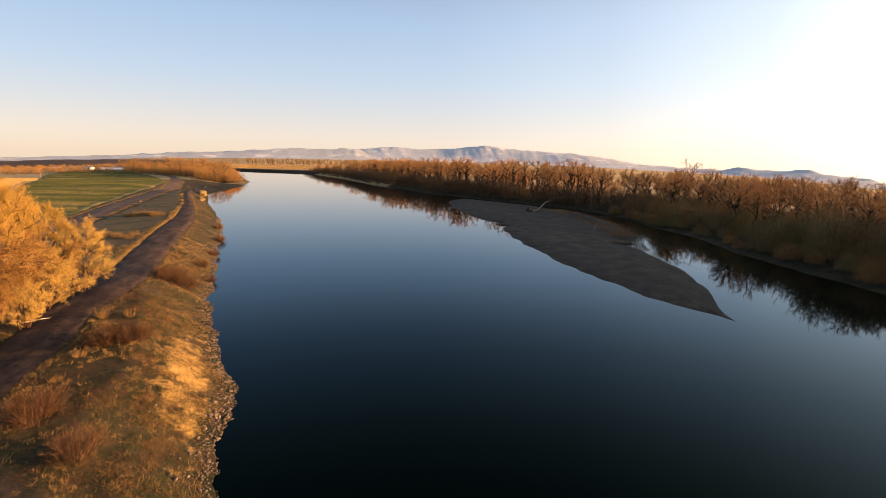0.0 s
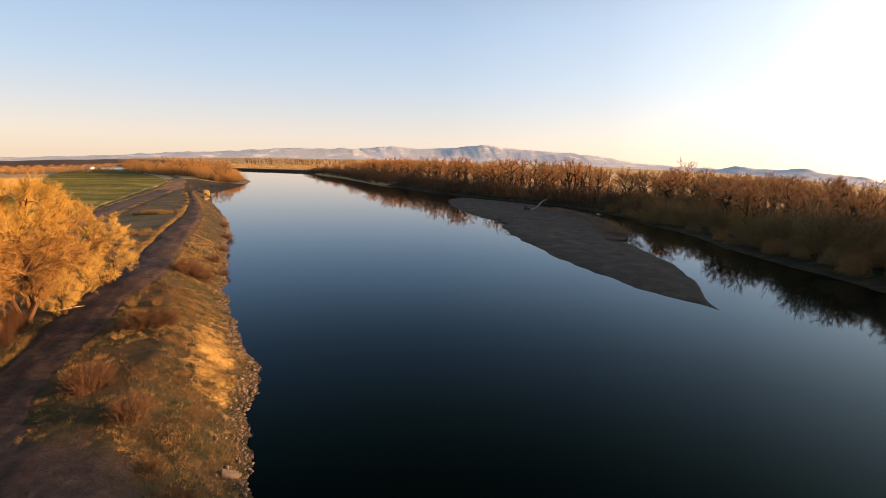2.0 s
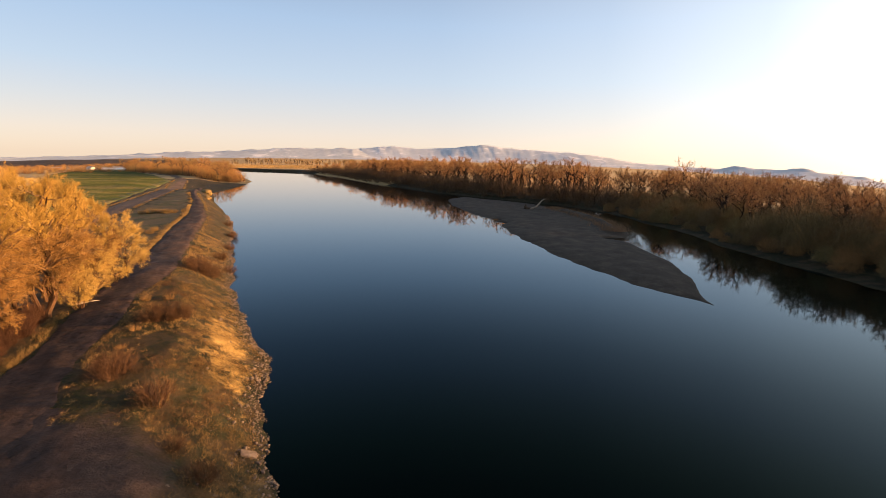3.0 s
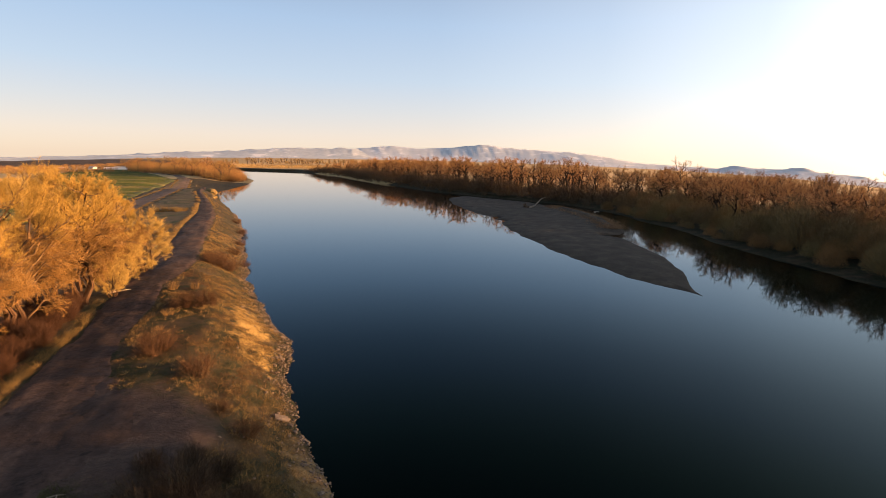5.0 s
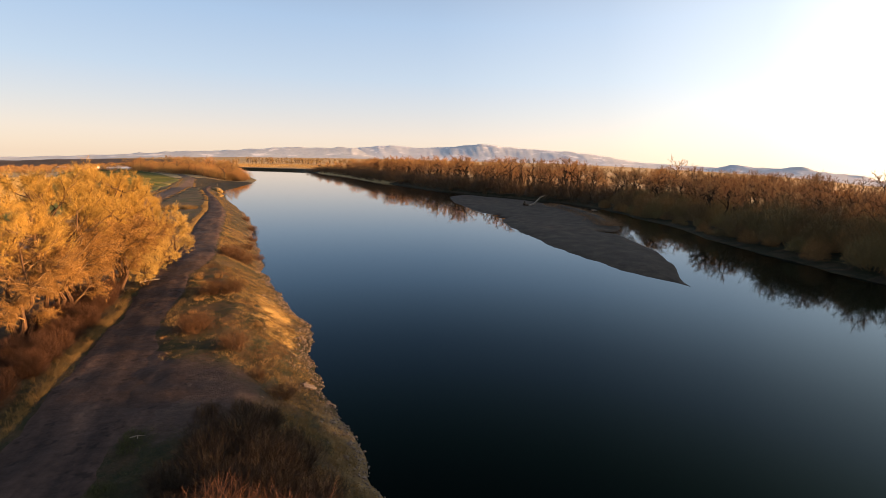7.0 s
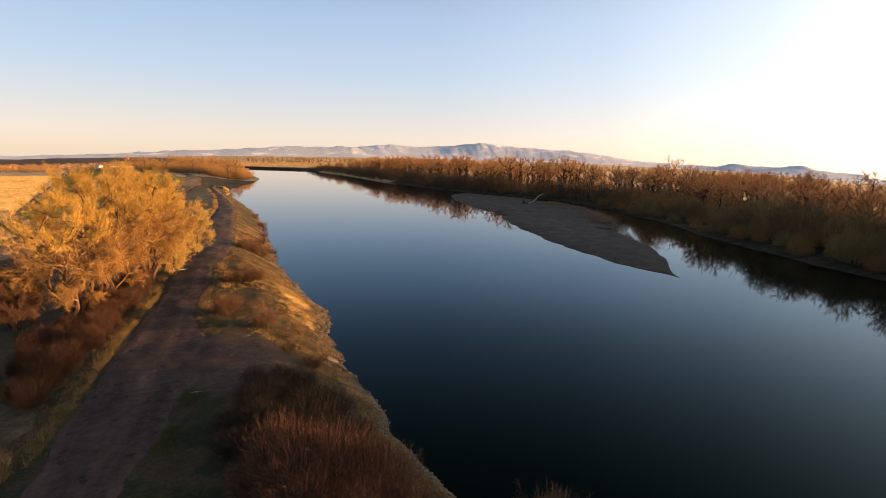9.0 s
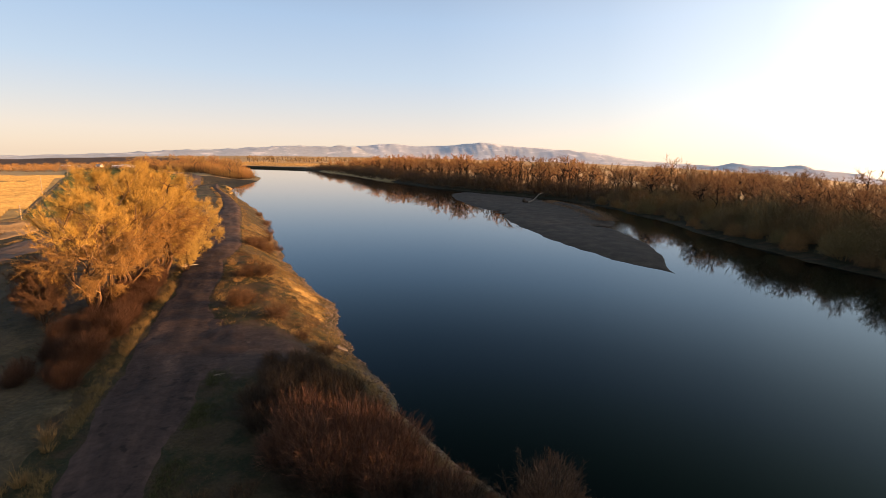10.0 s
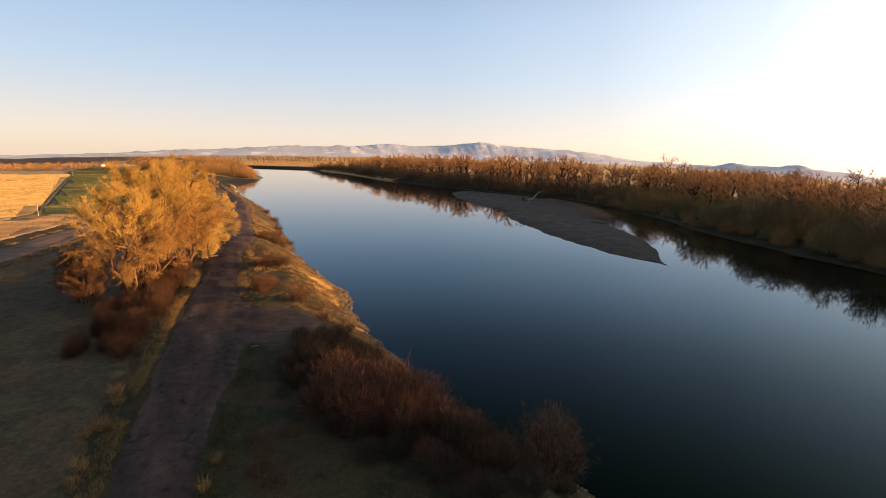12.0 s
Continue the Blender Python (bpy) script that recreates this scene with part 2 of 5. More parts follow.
# pale blue haze of distance is mixed into the mountain and hill colours
M_MOUNTAIN = mottled("hazed_mountain", [(0.50, (0.44, 0.49, 0.54)), (0.58, (0.48, 0.52, 0.57)), (0.66, (0.66, 0.68, 0.70))], 0.010, 0.05, 0.12, relief=1.0, stretch=(1, 1, 1.6))
M_HILL = mottled("hazed_hill", [(0.4, (0.38, 0.43, 0.48)), (0.57, (0.42, 0.47, 0.51)), (0.66, (0.68, 0.69, 0.70))], 0.006, 0.03, 0.2, relief=3.0)
M_WHITE, _t, _b = material("white_paint", 0.6)
_b.inputs["Base Color"].default_value = (0.75, 0.72, 0.68, 1)
M_RUST = mottled("red_barn_paint", [(0.3, (0.28, 0.07, 0.05)), (0.7, (0.36, 0.11, 0.07))], 0.5, 3.0, 0.3)
M_TIN = mottled("grey_roof", [(0.3, (0.32, 0.31, 0.30)), (0.7, (0.42, 0.40, 0.38))], 0.5, 3.0, 0.2)

M_WATER, _t, _b = material("river_water", 1.0)
_b.inputs["Base Color"].default_value = (0.0002, 0.0016, 0.0015, 1)
_b.inputs["Specular IOR Level"].default_value = 0.0
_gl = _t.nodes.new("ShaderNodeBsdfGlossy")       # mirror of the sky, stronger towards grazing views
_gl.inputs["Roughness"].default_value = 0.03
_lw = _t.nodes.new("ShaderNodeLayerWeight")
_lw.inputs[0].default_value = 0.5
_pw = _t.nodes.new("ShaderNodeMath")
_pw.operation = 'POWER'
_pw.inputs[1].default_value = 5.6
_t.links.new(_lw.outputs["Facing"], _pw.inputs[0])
# blue-green tint put into the reflection at steep views, fading towards grazing
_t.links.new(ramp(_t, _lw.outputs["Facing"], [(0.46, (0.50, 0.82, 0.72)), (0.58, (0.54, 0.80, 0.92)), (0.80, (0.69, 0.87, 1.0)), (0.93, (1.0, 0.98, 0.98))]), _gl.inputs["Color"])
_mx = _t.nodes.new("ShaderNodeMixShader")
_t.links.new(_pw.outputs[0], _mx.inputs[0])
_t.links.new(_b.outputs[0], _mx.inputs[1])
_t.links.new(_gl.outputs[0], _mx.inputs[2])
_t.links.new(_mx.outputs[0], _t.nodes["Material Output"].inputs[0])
_n = noise_node(_t, 0.9, 3, 0.5, (1.0, 0.35, 1.0, -15))
bump(_t, _b, _n, 0.05, 0.05)
_t.links.new(_b.inputs["Normal"].links[0].from_socket, _gl.inputs["Normal"])


# ---- helpers of this scene ----
def link_mesh(name, verts, faces, mat, parent=None, label="", smooth=False):
    me = bpy.data.meshes.new(name)
    me.from_pydata([tuple(v) for v in verts] if not hasattr(verts, "tolist") else verts.tolist(), [], faces if not hasattr(faces, "tolist") else faces.tolist())
    me.materials.append(mat)
    if smooth:
        me.polygons.foreach_set("use_smooth", [True] * len(me.polygons))
    me.update()
    ob = new(name, me)
    if parent is not None:
        ob.parent = parent
    if label:
        tagged(ob, label)
    return ob


def lattice(x, y, seed=0):
    h = np.sin(x * 127.1 + y * 311.7 + seed * 74.7) * 43758.5453
    return h - np.floor(h)


def vnoise(x, y, seed=0):
    """Smooth value noise, 0 to 1."""
    x, y = np.asarray(x, float), np.asarray(y, float)
    xi, yi = np.floor(x), np.floor(y)
    u, v = x - xi, y - yi
    u, v = u * u * (3 - 2 * u), v * v * (3 - 2 * v)
    a = lattice(xi, yi, seed) * (1 - u) + lattice(xi + 1, yi, seed) * u
    b = lattice(xi, yi + 1, seed) * (1 - u) + lattice(xi + 1, yi + 1, seed) * u
    return a * (1 - v) + b * v


def fnoise(x, y, seed=0, octaves=3):
    return sum(vnoise(x * 2 ** k, y * 2 ** k, seed + k) * 0.5 ** (k + 1) for k in range(octaves)) / (1 - 0.5 ** octaves)


# shorelines: x of the water's edge for each y
SHORE_LEFT = [(-90, 62), (-40, 31), (-12, 9.6), (-4.7, 3.0), (1.2, -2.2), (4.8, -4.9), (8.9, -7.2), (15.5, -10.6), (19.2, -12.4), (22, -13.2), (26, -14.6), (29, -16.8), (33.9, -19.8),
              (41, -24), (47.5, -27.7), (56, -31.4), (66, -36), (74, -39.8), (88, -45.9), (100, -52), (121, -64), (146, -79), (173, -93), (178, -97), (204, -102),
              (240, -110), (279, -123), (305, -137), (353, -165), (424, -199), (470, -240), (500, -300), (520, -330), (560, -330.6)]
SHORE_RIGHT = [(-90, 110), (-40, 72), (0, 61), (30, 57.5), (42, 56), (54, 52.5), (66, 51), (80, 50.5), (97, 50.5), (115, 48.5), (136, 46.5), (155, 41), (163, 38), (178, 24), (195, 7), (220, -13),
               (258, -34), (293, -56), (368, -92), (440, -135), (481, -165), (498, -230), (520, -300), (540, -326), (560, -329.4)]


def shore(table, y):
    ys, xs = zip(*table)
    return np.interp(y, ys, xs)


def shore_left(y):
    y = np.asarray(y, float)
    wob = (fnoise(y * 0.35, y * 0 + 3, 5) - 0.5) * 1.3 * np.clip((170 - y) / 50, 0, 1)
    return shore(SHORE_LEFT, y) + wob


def shore_right(y):
    y = np.asarray(y, float)
    return shore(SHORE_RIGHT, y) + (fnoise(y * 0.12, y * 0 + 9, 8) - 0.5) * 3.0 * np.clip((470 - y) / 50, 0, 1)


# fall of the far plain away from the river, degrees by bearing
FALL_AZ = [-180, -60, -43.7, -33, -24, -11, -1, 13, 25, 34.5, 41.4, 60, 180]
FALL_EL = [-0.8, -0.9, -0.85, -0.25, 0.0, 0.10, 0.08, -0.04, -0.42, -0.88, -1.55, -1.6, -0.8]


def land(x, y):
    """Height of the ground."""
    x, y = np.asarray(x, float), np.asarray(y, float)
    xl, xr = shore_left(y), shore_right(y)
    dl, dr = (xl - x) * 0.86, (x - xr) * 0.97
    steep = np.clip((175 - y) / 10, 0, 1)
    zl = np.interp(dl, [-30, -6, 0, 0.9, 3.2, 5.4, 8, 12, 18, 30, 60, 200], [-3, -1.5, 0, 0.32, 1.75, 2.6, 2.62, 2.4, 2.1, 1.6, 1.4, 1.5])
    zs = np.interp(dl, [-30, -6, 0, 12, 22, 30, 60, 200], [-3, -1.5, 0, 0.5, 2.2, 2.6, 2.0, 1.5])
    zl = zl * steep + zs * (1 - steep)
    zr = np.interp(dr, [-30, -6, 0, 2.5, 4.5, 9, 20, 60, 200], [-3, -1.5, 0, 0.45, 1.2, 1.7, 1.9, 1.9, 1.7])
    mid = (xl + xr) / 2
    z = np.where(x < mid, zl, zr)
    inland = np.clip(np.maximum(dl, dr) / 4, 0, 1)
    z = z + inland * ((fnoise(x * 0.09, y * 0.09, 2) - 0.5) * 0.5 + (fnoise(x * 0.7, y * 0.7, 3, 2) - 0.5) * 0.22)
    r = np.hypot(x + 2, y + 11)
    az = np.degrees(np.arctan2(x + 2, y + 11))
    far = np.maximum(r - 230, 0)
    z = z + np.clip(np.maximum(dl, dr) / 40, 0, 1) * far * np.tan(np.radians(np.interp(az, FALL_AZ, FALL_EL)))
    return z


def geometric(a, b, n):
    return list(a * (b / a) ** (np.arange(1, n + 1) / n))


# ---- ground ----
def build_ground():
    rows = np.array(list(np.arange(-90, -24, 3.0)) + list(np.arange(-24, 66, 0.5)) + list(np.arange(66, 150, 1.2)) + list(np.arange(150, 300, 3)) + list(np.arange(300, 566, 7)) + geometric(566, 4700, 34))
    offs = np.array(list(np.arange(0, 7, 0.35)) + list(np.arange(7, 40, 0.8)) + list(np.arange(40, 130, 2.5)) + list(np.arange(130, 400, 10)) + geometric(400, 4200, 26))
    offr = np.array(list(np.arange(0, 12, 0.6)) + list(np.arange(12, 60, 2.5)) + list(np.arange(60, 300, 10)) + geometric(300, 4800, 30))
    mids = np.linspace(0, 1, 10)[1:-1]
    yy = rows[:, None]
    xl, xr = shore_left(rows)[:, None], shore_right(rows)[:, None]
    X = np.concatenate([xl - offs[::-1][None], xl + (xr - xl) * mids[None], xr + offr[None]], 1)
    Y = np.repeat(yy, X.shape[1], 1)
    Z = land(X, Y)
    n, m = X.shape
    idx = np.arange(n * m).reshape(n, m)
    faces = np.stack([idx[:-1, :-1], idx[:-1, 1:], idx[1:, 1:], idx[1:, :-1]], -1).reshape(-1, 4)
    ob = link_mesh("ground", np.stack([X, Y, Z], -1).reshape(-1, 3), faces, M_GROUND, smooth=True)
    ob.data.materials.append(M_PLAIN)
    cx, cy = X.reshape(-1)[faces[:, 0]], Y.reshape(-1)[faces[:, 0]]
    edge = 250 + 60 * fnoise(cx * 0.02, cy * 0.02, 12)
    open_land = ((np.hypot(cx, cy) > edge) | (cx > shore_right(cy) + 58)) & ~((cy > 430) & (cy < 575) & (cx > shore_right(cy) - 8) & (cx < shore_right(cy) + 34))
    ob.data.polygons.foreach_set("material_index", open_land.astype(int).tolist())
    tagged(ob, "dry grassy river plain with earthen banks", "ground", kind="structure")


build_ground()


def build_water():
    rows = np.array(list(np.arange(-90, 560, 6.0)) + [558])
    rows = rows[rows <= 558]
    V, F = [], []
    for y in rows:
        a, b = float(shore_left(y)) - 1.2, float(shore_right(y)) + 1.2
        V += [(a, y, 0), (b, y, 0)]
    # the strip is cut finer so that the edge keeps under the bank
    for i in range(len(rows) - 1):
        F.append((2 * i, 2 * i + 1, 2 * i + 3, 2 * i + 2))
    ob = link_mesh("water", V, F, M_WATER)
    tagged(ob, "calm dark river water mirroring the evening sky", "river", kind="structure")


build_water()

BAR = [(42.6, 27.3, 27.8), (45.5, 25.8, 28.0), (48, 23.8, 28.6), (52, 20.9, 30.0), (56, 19.8, 31.4), (61, 18.2, 32.4), (64, 16.8, 32.9), (69, 15.4, 33.6), (77, 14.0, 33.3),
       (85, 12.0, 33.3), (93, 10.6, 35.5), (99, 10.0, 37.4), (110, 9.2, 39.0), (118, 7.6, 39.6), (126, 4.4, 39.2), (134, 2.3, 38.2), (152, -2.0, 33), (165, -3.4, 28), (175, -4.2, 19), (185, -2.5, 9), (192, 2, 4)]


def build_bar():
    ys, ls, rs = map(np.array, zip(*BAR))
    rows = np.concatenate([np.arange(42.6, 120, 0.6), np.arange(120, 192.1, 1.2)])
    u = np.linspace(0, 1, 61)
    wob = (fnoise(rows * 0.45, rows * 0 + 1, 21) - 0.5) * 1.1 * np.clip((rows - 43) / 6, 0, 1)
    L, R = np.interp(rows, ys, ls) + wob, np.interp(rows, ys, rs) + wob * 0.5
    X = L[:, None] + (R - L)[:, None] * u[None]
    Y = np.repeat(rows[:, None], 61, 1)
    edge = np.minimum(X - L[:, None], R[:, None] - X)
    edge = np.minimum(edge, np.minimum(rows[:, None] - 42.6, 192 - rows[:, None]) * 0.6)
    Z = -0.12 + 0.75 * (1 - np.exp(-edge / 3.0)) + (fnoise(X * 0.35, Y * 0.2, 31) - 0.5) * 0.25 * np.clip(edge / 2, 0, 1)
    for px, py, sx, sy, dep in ((9.8, 110.4, 1.8, 1.5, 1.5), (33.5, 88.5, 3.4, 1.5, 1.4), (31.0, 89, 1.6, 0.8, 1.0), (36.6, 91, 1.4, 1.6, 1.2), (9.6, 117, 1.4, 1.6, 1.1), (36, 137, 1.5, 3.0, 1.2)):
        Z -= dep * np.exp(-((X - px) / sx) ** 2 - ((Y - py) / sy) ** 2)
    # a low earth ridge along the back channel
    along = np.interp(Y, [88, 100, 112, 128, 146], [33.5, 34.5, 35.5, 34.0, 30.0])
    Z += 0.85 * np.exp(-((X - along) / 2.0) ** 2) * np.clip((Y - 92) / 8, 0, 1) * np.clip((146 - Y) / 10, 0, 1) * (0.6 + 0.8 * fnoise(X * 0.2, Y * 0.15, 33))
    n, m = X.shape
    idx = np.arange(n * m).reshape(n, m)
    faces = np.stack([idx[:-1, :-1], idx[:-1, 1:], idx[1:, 1:], idx[1:, :-1]], -1).reshape(-1, 4)
    ob = link_mesh("gravel_bar", np.stack([X, Y, Z], -1).reshape(-1, 3), faces, M_GRAVEL, smooth=True)
    tagged(ob, "low grey gravel bar lying in the river", "gravel bar", kind="structure")


build_bar()


# ---- roads and fields ----
def ribbon(name, pts, mat, lift, label, category, across=9, step=1.0, ruts=0.0, ragged=0.25, seed=1, soft=1.0):
    """A strip of ground: pts are (y, left x, right x)."""
    ys, ls, rs = map(np.array, zip(*pts))
    rows = np.arange(ys[0], ys[-1], step)
    L = np.interp(rows, ys, ls) + (fnoise(rows * 0.6, rows * 0, seed) - 0.5) * 2 * ragged
    R = np.interp(rows, ys, rs) + (fnoise(rows * 0.6, rows * 0 + 7, seed) - 0.5) * 2 * ragged
    u = 0.5 - 0.5 * np.cos(np.linspace(0, math.pi, across))
    X = L[:, None] + (R - L)[:, None] * u[None]
    Y = np.repeat(rows[:, None], across, 1)
    Z = land(X, Y) + lift
    w = (R - L)[:, None]
    if ruts:
        d = np.minimum(np.abs(u - 0.25), np.abs(u - 0.75))[None] * w
        Z -= ruts * np.exp(-(d / 0.3) ** 2)
    Z += (fnoise(X * 1.1, Y * 1.1, seed + 3) - 0.5) * 0.05
    crown = np.sqrt(np.clip(np.minimum(u, 1 - u)[None] * w / np.minimum(soft, 0.4 * w), 0, 1))
    ends = np.clip(np.minimum(rows - rows[0], rows[-1] - rows) / (3 * step), 0, 1)[:, None]
    Z -= (lift + 0.04) * (1 - crown * ends)
    n, m = X.shape
    idx = np.arange(n * m).reshape(n, m)
    faces = np.stack([idx[:-1, :-1], idx[:-1, 1:], idx[1:, 1:], idx[1:, :-1]], -1).reshape(-1, 4)
    ob = link_mesh(name, np.stack([X, Y, Z], -1).reshape(-1, 3), faces, mat, smooth=True)
    return tagged(ob, label, category, kind="structure")


TRACK = [(-60, 8, 11.5), (-32, -4.5, -0.8), (-20, -10.6, -7.0), (-12, -14.5, -11.0), (-7.5, -16.5, -13.1), (-2.9, -18.5, -14.6), (0.5, -19.9, -15.3), (3.2, -21.0, -16.0), (7, -22.6, -17.4), (13.4, -25.2, -20.4), (16, -26.2, -22.0), (21.2, -28, -24.5),
         (26, -30.4, -26.0), (33, -33.2, -28.9), (42, -35.8, -31.0), (55, -41.5, -36.9), (71, -48.7, -43.8), (79, -52.0, -47.3), (92, -57.4, -53.4), (120, -71.6, -69.2), (147, -87.3, -85.2), (180, -103.5, -101.5), (208, -117.5, -115.5)]
ribbon("dirt_track", TRACK, M_ROAD, 0.08, "reddish-brown dirt track with wheel ruts", "dirt track", 15, 0.6, 0.03, 0.3, 4)
ribbon("dirt_turnout", [(3.0, -18.6, -16.6), (5, -19.5, -16.0), (7, -20.4, -15.2), (9, -20.9, -14.6), (11, -21.8, -16.4), (13, -22.8, -18.8), (15, -23.6, -21.5)], M_ROAD, 0.04, "bare dirt turnout beside the track", "dirt turnout", 25, 0.3, 0.0, 0.5, 14, 3.0)
GRAVEL_ROAD = [(-60, -52, -45), (-10, -58, -51.5), (20, -60.5, -54), (38, -63, -57), (52, -66, -60), (81, -75, -69), (98, -81.5, -75.5), (123, -92, -85.8), (148, -101.5, -95.3), (181, -116, -110), (233, -142, -136.5), (284, -176, -171), (325, -216, -211), (400, -300, -295)]
ribbon("gravel_road", GRAVEL_ROAD,
       M_GRAVELROAD, 0.08, "grey-brown gravel farm road with wheel ruts", "gravel road", 19, 1.5, 0.07, 0.3, 6)
GREEN_FIELD = [(66, -84, -81.5), (99, -108, -84), (160, -154, -111), (219, -200, -136), (304, -268, -200), (400, -330, -285)]
ribbon("green_field", GREEN_FIELD, M_GREEN, 0.30, "field of short green crop in rows", "field", 40, 2.5, 0.0, 0.4, 7)
STUBBLE_FIELD = [(50, -240, -97), (58, -240, -87), (62, -250, -84.5), (71, -260, -87), (99, -300, -108.2), (160, -380, -154.3), (231, -460, -207)]
ribbon("stubble_field", STUBBLE_FIELD, M_STUBBLE, 0.30, "golden stubble field with mown lines", "field", 40, 2.5, 0.0, 0.4, 8)

ribbon("meadow", [(46, -57, -38.2), (62, -61, -45), (81, -67.5, -53), (98, -74, -61), (123, -84, -74.5), (148, -94, -89), (165, -101, -98)], M_MEADOW, 0.05, "dry tan meadow between the track and the gravel road", "meadow", 24, 1.5, 0.0, 1.2, 27)
ribbon("meadow", [(-40, -40, -2.5), (-20, -46, -11.6), (-8, -50, -17.6), (0, -50.5, -21.2), (7, -50.8, -24.0), (16, -51.5, -27.6), (26, -53, -30.6), (40, -55, -36), (46, -56, -38.5)], M_TURF, 0.045, "short grey-green turf beside the dirt track", "meadow", 44, 0.8, 0.0, 0.6, 37)
ribbon("field_margin", [(58, -84, -70), (70, -80.5, -73), (99, -83.5, -82.2), (160, -110.5, -107.5), (219, -135.5, -130.5), (260, -160, -155)], M_MEADOW, 0.06, "strip of dry grass at the field's edge", "meadow", 12, 1.5, 0.0, 0.8, 28)


ribbon("field_margin", [(60, -85.6, -83.2), (71, -88.2, -86.2), (99, -109.6, -107.6), (160, -155.4, -153.2), (231, -208.6, -206.0)], M_MEADOW, 0.34, "narrow strip of dry grass between the two fields", "meadow", 9, 1.5, 0.0, 0.3, 47)
# ---- mountains ----
RIDGE = [(-60, -0.8), (-50, -0.75), (-43.7, -0.61), (-37.7, -0.33), (-30.7, 0.16), (-24.2, 0.63), (-18.4, 0.97), (-10.8, 1.17), (-7.6, 1.51), (-4.3, 1.26), (-1.0, 1.40), (3.0, 1.86), (6.3, 1.54), (9.5, 1.34), (13.3, 1.15),
         (16.4, 0.82), (20.1, 0.2), (24.6, -0.1), (28.2, -0.19), (28.7, 0.11), (29.7, 0.13), (31.7, -0.12), (34.0, -0.18), (35.3, -0.06), (36.6, -0.39), (38.7, -0.68), (39.9, -0.78), (41.3, -1.2), (50, -1.4)]


def mountains(name, a0, a1, mat, label, r0, jag=0.14):
    az = np.arange(a0, a1, 0.12)
    el = np.interp(az, *map(np.array, zip(*RIDGE))) + (fnoise(az * 0.9, az * 0, 41, 4) - 0.5) * jag
    t = np.array(list(np.linspace(-1.0, 0.0, 15)) + [0.3, 0.7])
    shape = np.interp(t, [-1.0, -0.7, -0.45, -0.2, 0.0, 0.3, 0.7], [0, 0.22, 0.5, 0.8, 1.0, 0.7, 0.0])
    base = np.tan(np.radians(np.interp(az, FALL_AZ, FALL_EL) - 0.25)) * r0 + 14
    top = np.tan(np.radians(el)) * r0 + 14
    soft = np.convolve(np.pad(top, 20, mode="edge"), np.ones(41) / 41, "valid")
    fade = np.clip((az - a0) / 8, 0, 1) * np.clip((a1 - az) / 7, 0, 1)
    V = []
    for tt, s in zip(t, shape):
        r = r0 + tt * 420
        rough = 1 + (fnoise(az * 1.1 + tt * 1.7, az * 0.15 + tt * 3, 61, 3) - 0.5) * (0.13 * s * (1 - s) * 4)
        z = base - 30 * (s == 0) + ((top if s > 0.95 else soft) - base) * s * rough * fade
        V.append(np.stack([-2 + r * np.sin(np.radians(az)), -11 + r * np.cos(np.radians(az)), z], -1))
    V = np.array(V)
    n, m = V.shape[:2]
    idx = np.arange(n * m).reshape(n, m)
    faces = np.stack([idx[:-1, :-1], idx[:-1, 1:], idx[1:, 1:], idx[1:, :-1]], -1).reshape(-1, 4)
    ob = link_mesh(name, V.reshape(-1, 3), faces, mat, smooth=True)
    tagged(ob, label, "mountains", kind="structure")


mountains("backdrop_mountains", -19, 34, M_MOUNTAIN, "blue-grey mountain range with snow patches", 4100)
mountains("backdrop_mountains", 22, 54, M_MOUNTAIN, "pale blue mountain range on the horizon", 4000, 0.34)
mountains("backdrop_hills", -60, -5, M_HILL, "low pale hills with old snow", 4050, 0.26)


M_BLUFF = mottled("dark_bluff", [(0.35, (0.045, 0.033, 0.027)), (0.6, (0.075, 0.056, 0.044)), (0.75, (0.12, 0.088, 0.062))], 0.02, 0.15, 0.4, relief=1.0)


def build_bluff():
    az = np.arange(-56, -27, 0.15)
    el = np.interp(az, [-56, -43, -41.8, -38.9, -36, -33, -30, -27], [-1.0, -0.92, -0.83, -0.72, -0.64, -0.58, -0.60, -1.0]) + (fnoise(az * 0.8, az * 0, 45, 3) - 0.5) * 0.10
    V = []
    for r, s in ((860, 0.0), (890, 0.45), (925, 0.9), (960, 1.0), (1100, 0.85), (1300, 0.0)):
        a = np.radians(az + (fnoise(az * 0.7 + r, az * 0, 46) - 0.5) * 0.3)
        x, y = -2 + r * np.sin(a), -11 + r * np.cos(a)
        base = land(x, y) - 1.0
        top = 15 + 960 * np.tan(np.radians(el))
        V.append(np.stack([x, y, base + np.maximum(top - base, 0) * s], -1))
    V = np.array(V)
    n, m = V.shape[:2]
    idx = np.arange(n * m).reshape(n, m)
    faces = np.stack([idx[:-1, :-1], idx[:-1, 1:], idx[1:, 1:], idx[1:, :-1]], -1).reshape(-1, 4)
    tagged(link_mesh("bluff", V.reshape(-1, 3), faces, M_BLUFF, smooth=True), "long low dark bluff behind the fields", "bluff", kind="structure")


build_bluff()


